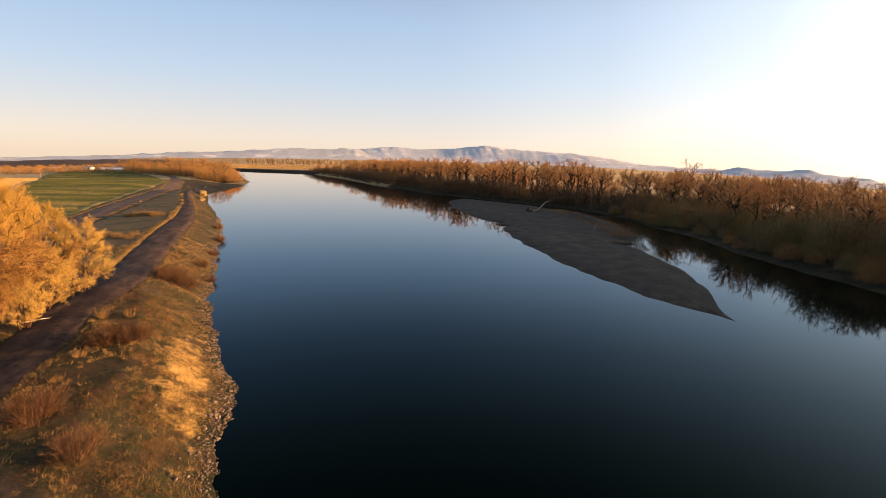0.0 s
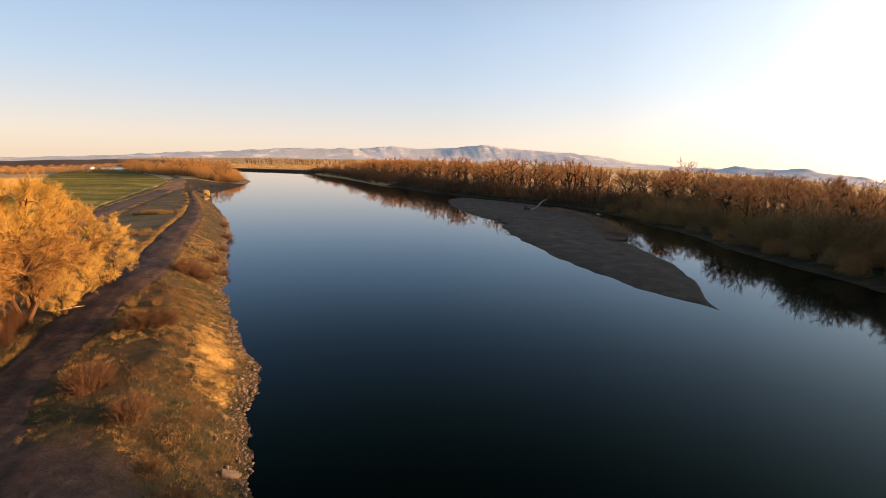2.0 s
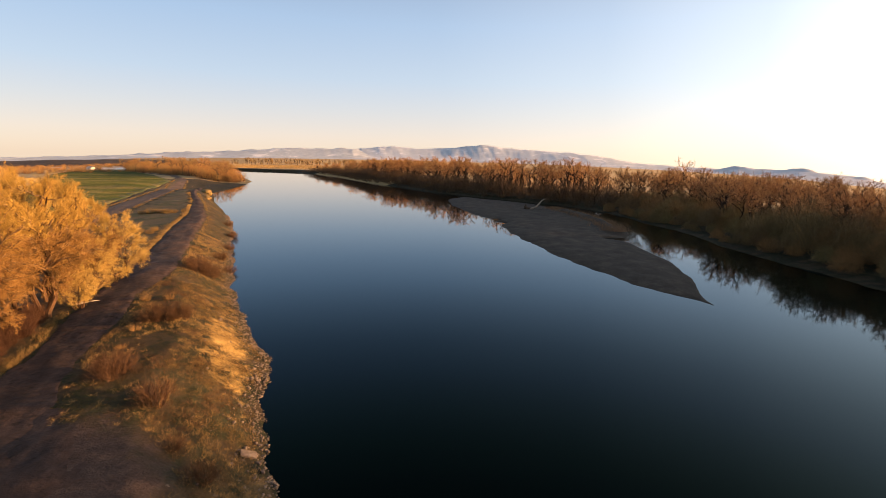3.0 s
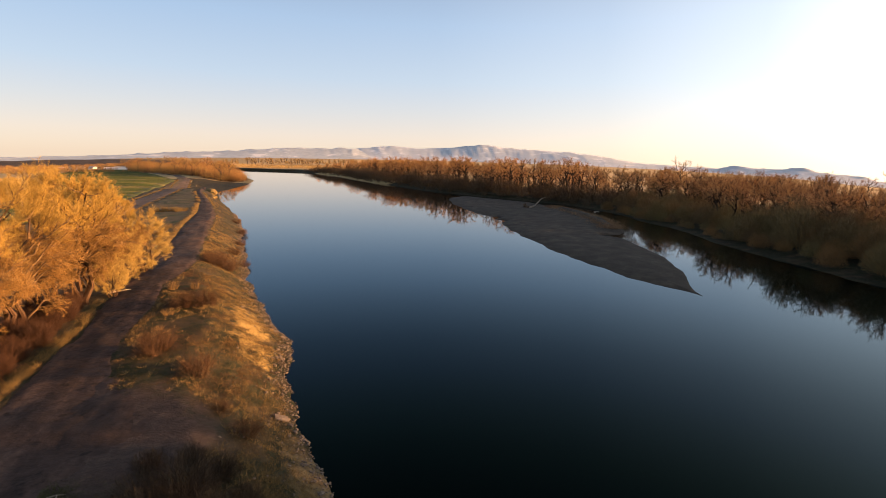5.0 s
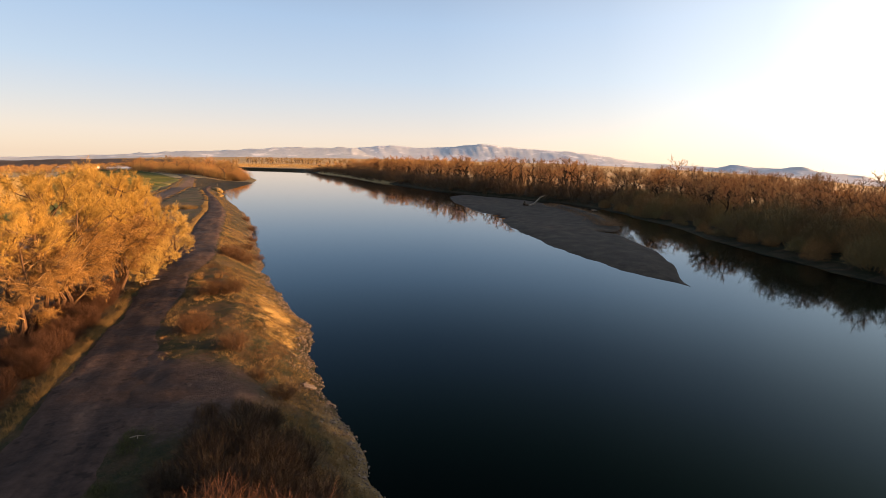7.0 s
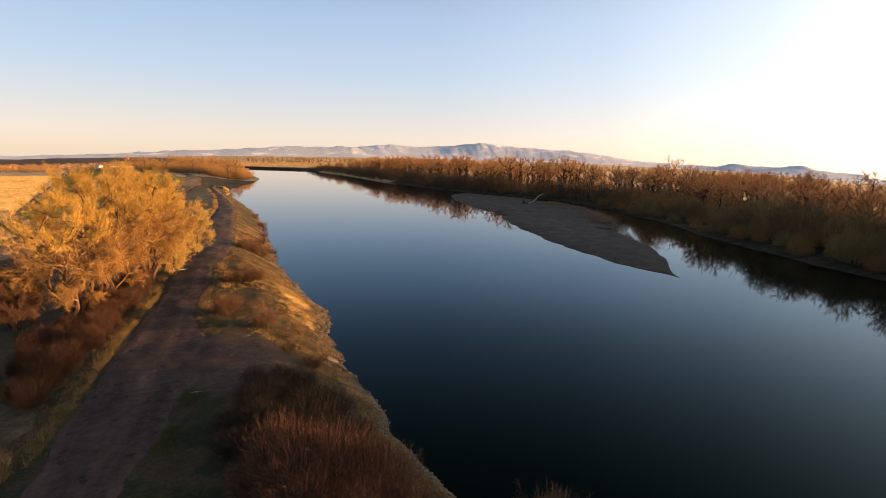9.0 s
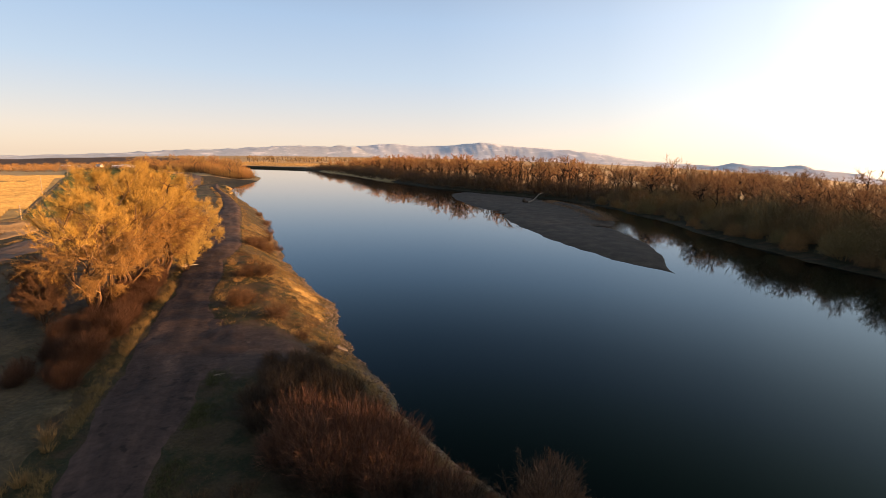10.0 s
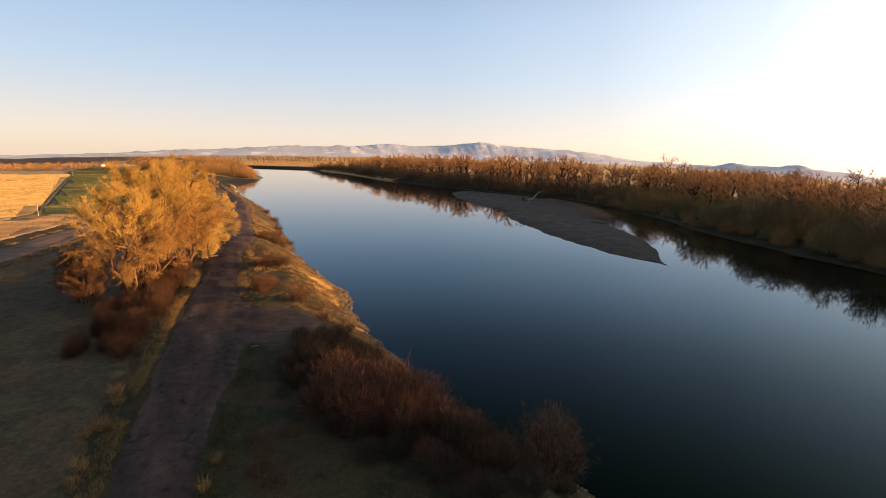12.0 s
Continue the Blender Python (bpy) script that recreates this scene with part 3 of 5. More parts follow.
# ---- plants ----
def tube(V, F, pts, radii, sides):
    """Appends a tapered tube along pts."""
    base = len(V)
    pts = np.asarray(pts, float)
    n = len(pts)
    for i in range(n):
        d = pts[min(i + 1, n - 1)] - pts[max(i - 1, 0)]
        d = d / (np.linalg.norm(d) + 1e-9)
        a = np.cross(d, (0.31, 0.17, 0.93) if abs(d[2]) < 0.9 else (1, 0, 0))
        a = a / (np.linalg.norm(a) + 1e-9)
        b = np.cross(d, a)
        for k in range(sides):
            q = 2 * math.pi * k / sides
            V.append(pts[i] + radii[i] * (math.cos(q) * a + math.sin(q) * b))
    for i in range(n - 1):
        for k in range(sides):
            k2 = (k + 1) % sides
            F.append((base + i * sides + k, base + i * sides + k2, base + (i + 1) * sides + k2, base + (i + 1) * sides + k))


def strands(P, D, length, width, rng, droop=0.0, bend=0.25):
    """Thin bent twigs: two narrow blades each, at points P along directions D."""
    n = len(P)
    D = D / (np.linalg.norm(D, axis=1, keepdims=True) + 1e-9)
    A = np.cross(D, rng.normal(size=(n, 3)))
    A = A / (np.linalg.norm(A, axis=1, keepdims=True) + 1e-9)
    L = (length * rng.uniform(0.6, 1.3, n))[:, None]
    W = (width * rng.uniform(0.7, 1.3, n))[:, None]
    B = np.cross(D, A)
    mid = P + D * L * 0.5 + B * L * bend * rng.uniform(-0.5, 0.5, (n, 1))
    tip = P + D * L + B * L * bend * rng.uniform(-1, 1, (n, 1)) + np.array([0, 0, -1.0]) * L * droop
    V = np.stack([P - A * W, P + A * W, mid - A * W * 0.8, mid + A * W * 0.8, tip], 1).reshape(-1, 3)
    i = np.arange(n)[:, None] * 5
    quads = np.concatenate([i, i + 1, i + 3, i + 2], 1)
    tris = np.concatenate([i + 2, i + 3, i + 4], 1)
    return V, quads.tolist() + tris.tolist()


def cottonwood(seed, height, spread, stems=3, boughs=26, subs=9, shoots=7, twigs=11, twig_len=0.30, width=0.0062, mid=0.50, tall=0.42, low=-0.72, radius=0.34, open_trunk=0.12, droop=0.35):
    """A bare spreading tree: leaning stems, boughs that reach an uneven crown outline, branches, long shoots and fine twigs.
    Returns the stems, the twigs of the upper crown, those of the lower crown, and the boughs."""
    rng = np.random.default_rng(seed)
    V, F, BV, BF = [], [], [], []
    centre, radii = np.array([0, 0, height * mid]), np.array([spread, spread, height * tall])

    def curve(a, b, c, n):
        u = np.linspace(0, 1, n + 1)[:, None]
        p = (1 - u) ** 2 * a + 2 * u * (1 - u) * b + u * u * c
        p[1:-1] += rng.normal(size=(n - 1, 3)) * np.linalg.norm(c - a) * 0.035
        return p

    def at(line, f):
        k = np.clip(f, 0, 0.999) * (len(line) - 1)
        i = int(k)
        return line[i] + (line[i + 1] - line[i]) * (k - i), (line[i + 1] - line[i]) / (np.linalg.norm(line[i + 1] - line[i]) + 1e-9)

    def toward(v):
        return v / (np.linalg.norm(v) + 1e-9)

    trunks = []
    turn = rng.uniform(0, 6.28)
    for k in range(stems):
        a = turn + k * 6.28 / stems + rng.uniform(-0.5, 0.5)
        out = np.array([math.cos(a), math.sin(a), 0]) * (0.0 if stems == 1 else 1.0)
        foot = out * 0.3 + np.array([0, 0, -0.3])
        top = out * spread * rng.uniform(0.22, 0.42) + rng.normal(size=3) * 0.4 * (stems == 1) + np.array([0, 0, height * rng.uniform(0.62, 0.78)])
        line = curve(foot, (foot + top) / 2 + out * spread * 0.10 - np.array([0, 0, height * 0.05]), top, 9)
        r0 = radius / stems ** 0.4
        tube(V, F, line, [r0 * ((1.3 if i == 0 else 1) * (1 - 0.09 * i)) for i in range(10)], 7)
        trunks.append(line)
    P, D, L, G = [], [], [], []
    for b in range(boughs):
        z = low + (0.98 - low) * ((b + rng.uniform(0.2, 0.8)) / boughs) ** 0.9
        a = b * 2.4 + rng.uniform(-0.5, 0.5)
        h = math.sqrt(max(0.0, 1 - z * z))
        q = np.array([math.cos(a) * h, math.sin(a) * h, z])
        goal = centre + q * radii * rng.uniform(0.66, 0.92)
        line = min(trunks, key=lambda w: np.hypot(*(w[5] - goal)[:2]))
        reach = math.hypot(*(goal - line[5])[:2])
        f0 = float(np.clip((goal[2] - reach * rng.uniform(0.5, 0.9)) / line[-1][2], open_trunk, 0.95))
        start, _ = at(line, f0)
        ctrl = (start + goal) / 2 + np.array([0, 0, 1.0]) * reach * (0.30 if z < 0 else -0.05) + rng.normal(size=3) * 0.3
        bough = curve(start, ctrl, goal, 6)
        size = np.linalg.norm(goal - start)
        r1 = radius * (0.16 + 0.045 * size) * (1 - 0.45 * f0)
        tube(BV, BF, bough, [r1 * (1 - 0.145 * j) + 0.008 for j in range(7)], 5)
        for k in range(subs):
            p, t = at(bough, 0.28 + 0.72 * (k + rng.uniform(0, 1)) / subs)
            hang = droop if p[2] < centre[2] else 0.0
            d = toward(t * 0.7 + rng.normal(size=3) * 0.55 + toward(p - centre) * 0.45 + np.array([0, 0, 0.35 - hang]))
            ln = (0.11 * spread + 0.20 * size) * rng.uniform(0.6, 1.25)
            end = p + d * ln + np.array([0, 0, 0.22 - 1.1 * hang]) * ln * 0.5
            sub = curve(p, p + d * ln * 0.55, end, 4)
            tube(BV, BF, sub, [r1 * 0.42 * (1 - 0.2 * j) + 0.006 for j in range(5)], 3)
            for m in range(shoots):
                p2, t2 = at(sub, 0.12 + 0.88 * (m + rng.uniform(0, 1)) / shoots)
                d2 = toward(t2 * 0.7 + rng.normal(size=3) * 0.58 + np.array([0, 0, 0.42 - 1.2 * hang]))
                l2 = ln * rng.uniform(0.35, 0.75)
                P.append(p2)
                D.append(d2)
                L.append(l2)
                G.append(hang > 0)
    P, D, L, G = np.array(P), np.array(D), np.array(L), np.array(G)
    rng2 = np.random.default_rng(seed + 1)
    n = len(P)
    u = rng2.uniform(0.1, 1.0, (n, twigs))
    TP = (P[:, None] + D[:, None] * (u * L[:, None])[..., None]).reshape(-1, 3)
    TD = (D[:, None] * 0.9 + rng2.normal(size=(n, twigs, 3)) * 0.75 + np.array([0, 0, 0.25])).reshape(-1, 3)
    TG = np.repeat(G, twigs)
    out = []
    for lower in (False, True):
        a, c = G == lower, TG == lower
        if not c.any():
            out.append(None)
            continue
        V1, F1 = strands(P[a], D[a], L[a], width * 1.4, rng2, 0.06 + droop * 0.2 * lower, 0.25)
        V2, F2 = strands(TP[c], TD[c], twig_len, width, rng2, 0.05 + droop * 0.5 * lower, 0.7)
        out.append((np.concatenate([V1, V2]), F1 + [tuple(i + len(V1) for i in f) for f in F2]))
    return (V, F), out[0], out[1], (BV, BF)


def plant_tree(name, data, bark, twig, x, y, rz=0.0, s=1.0, label="", category="tree", group="", low_twig=None, limb=None):
    e = new(name)
    link_mesh("trunk", np.array(data[0][0]), data[0][1], bark, e)
    link_mesh("crown", data[1][0], data[1][1], twig, e)
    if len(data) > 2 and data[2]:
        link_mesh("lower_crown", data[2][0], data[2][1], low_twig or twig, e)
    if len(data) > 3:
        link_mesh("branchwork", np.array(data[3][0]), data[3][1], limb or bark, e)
    e.matrix_basis = pose(x, y, float(land(x, y)), 0, 0, rz) @ Matrix.Scale(s, 4)
    e.scale = (s, s, s)
    return tagged(e, label, category, group)


def shrub(seed, height, width, stems, fine, strand_len, thick, lean=0.8, width_fine=0.0, dome=0):
    """A many-stemmed bush: curved stems from the ground, with fine twigs along them."""
    rng = np.random.default_rng(seed)
    V, F, P, D = [], [], [], []
    for s in range(stems):
        a, rr = rng.uniform(0, 6.28), math.sqrt(rng.uniform()) * width * 0.22
        p = np.array([math.cos(a) * rr, math.sin(a) * rr, -0.15])
        b = a + rng.normal() * 0.5
        k = lean * rng.uniform(0.15, 1.0)
        d = np.array([math.cos(b) * k, math.sin(b) * k, 1.0])
        h = height * rng.uniform(0.7, 1.05) * (1 - 0.22 * k)
        pts = [p]
        for _ in range(4):
            d = d + rng.normal(size=3) * 0.13
            d = d / np.linalg.norm(d)
            pts.append(pts[-1] + d * h / 4)
        tube(V, F, pts, [thick * (1 - 0.2 * j) + 0.004 for j in range(5)], 3)
        line = np.array(pts)
        g = (0.12 + 0.879 * rng.uniform(size=fine)) * 4
        i = g.astype(int)
        m = line[i + 1] - line[i]
        P.append(line[i] + m * (g - i)[:, None])
        D.append(m / np.linalg.norm(m, axis=1, keepdims=True) * 0.8 + rng.normal(size=(fine, 3)) * 0.5 + np.array([0, 0, 0.25]))
    if dome:
        q = rng.normal(size=(dome, 3))
        q[:, 2] = np.abs(q[:, 2])
        q = q / np.linalg.norm(q, axis=1, keepdims=True)
        lump = 0.7 + 0.5 * fnoise(np.arctan2(q[:, 1], q[:, 0]) * 1.5 + 9, q[:, 2] * 2 + 3, seed, 3)
        rad = rng.uniform(size=dome) ** 0.35 * lump
        P.append(q * rad[:, None] * np.array([width * 0.5, width * 0.5, height * 0.85]) + np.array([0, 0, height * 0.06]))
        D.append(q + rng.normal(size=q.shape) * 0.5 + np.array([0, 0, 0.35]))
    SV, SF = strands(np.concatenate(P), np.concatenate(D), strand_len, width_fine or thick * 0.6, rng, 0.05)
    return (V, F), (SV, SF)


def plant_shrub(name, data, stem, twig, x, y, rz, s, label, group="", category="shrub"):
    e = new(name)
    link_mesh("stem_base", np.array(data[0][0]), data[0][1], stem, e)
    link_mesh("crown", data[1][0], data[1][1], twig, e)
    e.matrix_basis = pose(x, y, float(land(x, y)), 0, 0, rz) @ Matrix.Scale(s, 4)
    return tagged(e, label, category, group)


def scatter_copies(protos, places, rng, smin, smax):
    """Copies of the first plants at further places."""
    for x, y, s in places:
        p = protos[rng.integers(len(protos))]
        k = s * rng.uniform(smin, smax)
        c = copy_thing(p, Matrix.Identity(4))
        c.matrix_basis = pose(x, y, float(land(x, y)) - 0.05, 0, 0, float(rng.uniform(0, 360))) @ Matrix.Scale(k, 4)



def joined(datas, places, rng, which):
    """Many far plants in one mesh: data part `which` of each, set at (x, y, scale)."""
    VV, FF, n = [], [], 0
    for x, y, s in places:
        d = datas[rng.integers(len(datas))]
        V, F = d[which]
        V = np.asarray(V)
        if not which and len(d) > 3:
            V, F = np.concatenate([V, np.asarray(d[3][0])]), list(F) + [tuple(i + len(V) for i in f) for f in d[3][1]]
        if which and len(d) > 2 and d[2]:
            V, F = np.concatenate([V, d[2][0]]), list(F) + [tuple(i + len(d[1][0]) for i in f) for f in d[2][1]]
        a = rng.uniform(0, 6.28)
        R = np.array([[math.cos(a), -math.sin(a), 0], [math.sin(a), math.cos(a), 0], [0, 0, 1]])
        W = V @ R.T * s + np.array([x, y, float(land(x, y)) - 0.05])
        VV.append(W)
        FF += [tuple(i + n for i in f) for f in F]
        n += len(W)
    return np.concatenate(VV), FF


def far_wood(name, datas, places, mat_bark, mat_twig, seed, label, category="trees"):
    e = new(name)
    V, F = joined(datas, places, np.random.default_rng(seed), 0)
    tagged(link_mesh("trunk", V, F, mat_bark, e), kind="stuff")
    V, F = joined(datas, places, np.random.default_rng(seed), 1)
    tagged(link_mesh("crown", V, F, mat_twig, e), kind="stuff")
    tagged(e, label, category, kind="stuff")


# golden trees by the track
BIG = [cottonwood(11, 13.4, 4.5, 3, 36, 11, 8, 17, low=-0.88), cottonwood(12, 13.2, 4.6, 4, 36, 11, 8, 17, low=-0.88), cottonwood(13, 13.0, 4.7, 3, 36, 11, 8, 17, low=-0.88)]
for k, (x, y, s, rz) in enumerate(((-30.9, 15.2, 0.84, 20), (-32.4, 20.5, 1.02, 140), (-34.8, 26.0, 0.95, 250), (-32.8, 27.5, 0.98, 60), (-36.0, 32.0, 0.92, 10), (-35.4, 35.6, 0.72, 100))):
    plant_tree("cottonwood_tree", BIG[k % 3], M_BARK_GOLD, M_TWIG_GOLD, x, y, rz, s, "bare cottonwood with golden twigs beside the dirt track", group="trees by the track", low_twig=M_TWIG_RUST_SHADE, limb=M_BOUGH)
YOUNG = cottonwood(14, 7.4, 2.9, 6, 26, 9, 6, 10, 0.4, 0.008, 0.47, 0.46, -0.92, 0.16, 0.04, 0.1)
for x, y, s, rz in ((-34.4, 38.4, 0.95, 200), (-33.4, 33.5, 0.75, 120), (-31.6, 29.6, 0.55, 30)):
    plant_tree("cottonwood_sapling", YOUNG, M_BARK_GOLD, M_TWIG_PALE, x, y, rz, s, "small bushy cottonwood with pale golden twigs beside the track", group="young trees by the track", limb=M_BOUGH)

for x, y, s, rz in ((-34.4, 14.4, 0.42, 30), (-32.8, 13.0, 0.36, 170), (-36.0, 16.6, 0.38, 260)):
    plant_tree("cottonwood_bush", BIG[1], M_BARK_GOLD, M_WEED, x, y, rz, s, "low reddish-brown bush at the foot of the cottonwoods", "bush", "bushes under the cottonwoods", M_WEED)

# wood on the far bank
rng = np.random.default_rng(5)
WOOD = [cottonwood(20 + k, 11.8, 4.0, 1 + k % 2, 14, 6, 5, 5, 0.6, 0.012, 0.62, 0.36, -0.35, 0.44, 0.3, 0.0) for k in range(6)]
WOOD_FAR = [cottonwood(20 + k, 11.8, 4.2, 1, 9, 4, 4, 3, 0.9, 0.03, 0.60, 0.36, -0.4, 0.55, 0.3, 0.0) for k in range(4)]
BUSH_FAR = [shrub(50 + k, 6.0, 7.5, 16, 10, 0.9, 0.05, 0.9, 0.035, 420) for k in range(3)]
BUSH = [shrub(40 + k, 6.0, 7.5, 40, 40, 0.5, 0.018, 0.9, 0.012, 6500) for k in range(4)]
protos = []
for k in range(6):
    y = 60 + 14 * k
    protos.append(plant_tree("cottonwood_tree", WOOD[k], M_BARK_BACKLIT, M_TWIG_CROWN, float(shore_right(y)) + 18, y, 40 * k, 0.85, "bare brown cottonwood in the wood on the far bank", group="wood on the far bank"))
near, far = [], []
for y in np.arange(-60, 468, 5.0):
    for d0 in (13, 20, 28, 37, 48) if y < 165 else (16, 24, 33, 44, 56):
        # unseen gap at y 24 to 43 lets sun onto the near bank
        if rng.uniform() < (0.55 if -20 < y < 24 else 0.15) or (24 < y < 43 and rng.uniform() < 0.93) or (78 < y < 150 and d0 < 18 and rng.uniform() < 0.3):
            continue
        yy = y + rng.uniform(-2.5, 2.5)
        p = (float(shore_right(yy)) + d0 + rng.uniform(-4, 4), yy, float(np.interp(yy, [20, 100, 165], [0.80, 0.86, 1.08])))
        if y > 150 and rng.uniform() < 0.35:
            continue
        (near if y < 165 else far).append(p)
# extra tall trees outside the view, added to shade the near bank
for y in np.arange(-45, 19, 3.8):
    for d0 in (17, 30, 48):
        near.append((float(shore_right(y)) + d0 + rng.uniform(-3, 3), y + rng.uniform(-1.5, 1.5), 1.35))
scatter_copies(protos, near, rng, 0.75, 1.12)
far_wood("far_wood", WOOD_FAR, [(x, y, float(rng.uniform(0.95, 1.4) * np.interp(y, [330, 460], [1, 0.55]))) for x, y, s in far], M_BARK_BACKLIT, M_TWIG_CROWN, 7, "brown leafless cottonwood belt along the distant bank")
protos = []
for k in range(4):
    y = 50 + 9 * k
    protos.append(plant_shrub("willow_shrub", BUSH[k], M_TWIG_OLIVE, M_TWIG_OLIVE, float(shore_right(y)) + 8, y, 0, 1.0, "rounded leafless olive-brown willow shrub on the far bank", "shrubs on the far bank"))
near, far = [], []
for y in np.arange(-60, 466, 3.0):
    for d0 in (2.6, 5.0, 8.5, 12, 17):
        if (d0 > 3 and rng.uniform() < 0.26) or (22 < y < 42 and rng.uniform() < 0.9):
            continue
        yy = y + rng.uniform(-1.5, 1.5)
        p = (float(shore_right(yy)) + d0 + rng.uniform(-1.0, 2.5), yy, 0.45 if d0 < 3 else 0.85 if 78 < yy < 150 else 1.1)
        (near if y < 150 else far).append(p)
scatter_copies(protos, near, rng, 0.55, 1.32)
far_wood("far_shrubs", BUSH_FAR, [(x, y, s * float(rng.uniform(0.7, 1.2) * np.interp(y, [330, 460], [1, 0.6]))) for x, y, s in far], M_TWIG_SHADED, M_TWIG_SHADED, 8, "brown willow scrub along the distant bank", "shrubs")

under = []
for k in range(2):
    y = 64 + 11 * k
    under.append(plant_shrub("underbrush", BUSH[k], M_TWIG_CROWN, M_TWIG_CROWN, float(shore_right(y)) + 24, y, 0, 0.7, "rusty-brown underbrush among the trees on the far bank", "underbrush in the wood"))
places = []
for y in np.arange(-50, 165, 5.5):
    for d0 in (21, 28, 37, 48):
        if not 24 < y < 42 and rng.uniform() < 0.8:
            yy = y + rng.uniform(-2.5, 2.5)
            places.append((float(shore_right(yy)) + d0 + rng.uniform(-3, 3), yy, 0.75))
scatter_copies(under, places, rng, 0.6, 1.15)

pts = []
for _ in range(520):
    y = rng.uniform(-10, 450)
    pts.append((float(shore_right(y)) + 56 + 240 * rng.uniform() ** 1.4, y, float(rng.uniform(0.5, 1.1))))
far_wood("far_scrub", WOOD_FAR[:2] + BUSH_FAR, pts, M_BARK_BACKLIT, M_TWIG_CROWN, 14, "scattered brown scrub and trees on the plain behind the wood", "shrubs")

# wood on the near bank beyond the bend of the track
def bend_wood(n, mat, seed, label):
    r = np.random.default_rng(seed)
    pts = []
    while len(pts) < n:
        y = r.uniform(252, 500)
        x = float(shore_left(y)) - 5 - r.uniform(0, 1) * float(np.interp(y, [252, 300, 350, 420, 500], [18, 50, 80, 90, 70]))
        pts.append((x, y, float(r.uniform(0.6, 1.2))))
    far_wood("far_wood", WOOD_FAR[:1] + BUSH_FAR * 3, pts, M_BARK, mat, seed, label)


bend_wood(330, M_TWIG_TAN, 9, "golden-brown leafless trees where the river bends")
bend_wood(300, M_TWIG_OLIVE, 19, "darker brown leafless thicket where the river bends")
pts = [(float(rng.uniform(-420, 60)), float(rng.uniform(760, 1100)), float(rng.uniform(0.5, 1.0))) for _ in range(420)]
far_wood("far_wood", WOOD_FAR + BUSH_FAR, pts, M_BARK, M_TWIG_TAN, 10, "distant line of golden-brown trees across the plain")
pts = []
for _ in range(620):
    r, a = rng.uniform(430, 860), radians(rng.uniform(-46, -25))
    pts.append((r * math.sin(a), r * math.cos(a) - 11, float(rng.uniform(0.3, 0.8))))
far_wood("far_scrub", BUSH_FAR, pts, M_BARK, M_TWIG_OLIVE, 12, "low dark scrub along the far field edges", "shrubs")


def far_grass(n, az, dist, seed):
    """Tall dry grass on the far plain, upright against the low sun."""
    r = np.random.default_rng(seed)
    a, d = np.radians(r.uniform(*az, n)), r.uniform(*dist, n)
    x, y = -2 + d * np.sin(a), -11 + d * np.cos(a)
    ok = (x < shore_left(y) - 3) | (x > shore_right(y) + 60) | (y > 565)
    x, y = x[ok], y[ok]
    D = np.stack([r.normal(size=len(x)) * 0.25, r.normal(size=len(x)) * 0.25, np.ones(len(x))], -1)
    V, F = strands(np.stack([x, y, land(x, y) - 0.05], -1), D, 0.9, 0.11, r, 0.1)
    tagged(link_mesh("plain_grass", V, F, M_TUFT), "tall golden dry grass on the far plain", "grass", kind="stuff")


far_grass(22000, (-25, -7), (572, 780), 401)


# ---- near bank ----
def track_gap(x, y):
    """Distance to the middle of the track, in half widths."""
    ys, ls, rs = map(np.array, zip(*TRACK))
    l, r = np.interp(y, ys, ls), np.interp(y, ys, rs)
    return np.abs(x - (l + r) / 2) / ((r - l) / 2)


def on_turnout(x, y):
    return (np.hypot((x + 17.0) / 5.0, (y - 9.0) / 3.6) < 1.0)


def blades(n, region, rng, height, width, keep, per=6, lean=0.8):
    """Clumps of grass blades: one narrow bent blade each."""
    x = rng.uniform(region[0], region[1], n)
    y = rng.uniform(region[2], region[3], n)
    x = shore_left(y) - x
    ok = keep(x, y, rng)
    x, y = x[ok], y[ok]
    x, y = np.repeat(x, per), np.repeat(y, per)
    m = len(x)
    x, y = x + rng.normal(size=m) * 0.10, y + rng.normal(size=m) * 0.10
    z = land(x, y) - 0.03
    P = np.stack([x, y, z], -1)
    D = np.stack([rng.normal(size=m) * lean, rng.normal(size=m) * lean, np.ones(m)], -1)
    return strands(P, D, height, width, rng, 0.15)


def dry(x, y, rng):
    g = track_gap(x, y)
    p = np.clip(fnoise(x * 0.25, y * 0.25, 71) * 1.8 - 0.25, 0.12, 1) * np.clip(fnoise(x * 1.1, y * 1.1, 72) * 3.2 - 0.9, 0.1, 1) * np.clip((90 - y) / 60, 0.15, 1) * np.interp(shore_left(y) - x, [5, 8], [1.0, 0.45])
    return (g > 1.05) & ~on_turnout(x, y) & (rng.uniform(size=len(x)) < p)


def off_fields(x, y):
    """True on the river side of the gravel road."""
    ys, ls, rs = map(np.array, zip(*GRAVEL_ROAD))
    return x > np.interp(y, ys, rs) + 0.3


def meadow(x, y, rng):
    p = np.clip(fnoise(x * 0.12, y * 0.12, 73) * 2.4 - 0.6, 0.05, 1)
    return (track_gap(x, y) > 1.3) & off_fields(x, y) & (rng.uniform(size=len(x)) < p)


def tussocks(x, y, rng):
    p = np.clip(fnoise(x * 0.22, y * 0.22, 79) * 3.0 - 1.1, 0, 0.8)
    return (track_gap(x, y) > 1.15) & ~on_turnout(x, y) & (rng.uniform(size=len(x)) < p)


def rusty(x, y, rng):
    p = np.clip(fnoise(x * 0.35, y * 0.35, 75) * 4.0 - 2.0, 0, 1)
    return (track_gap(x, y) > 1.1) & ~on_turnout(x, y) & (rng.uniform(size=len(x)) < p)


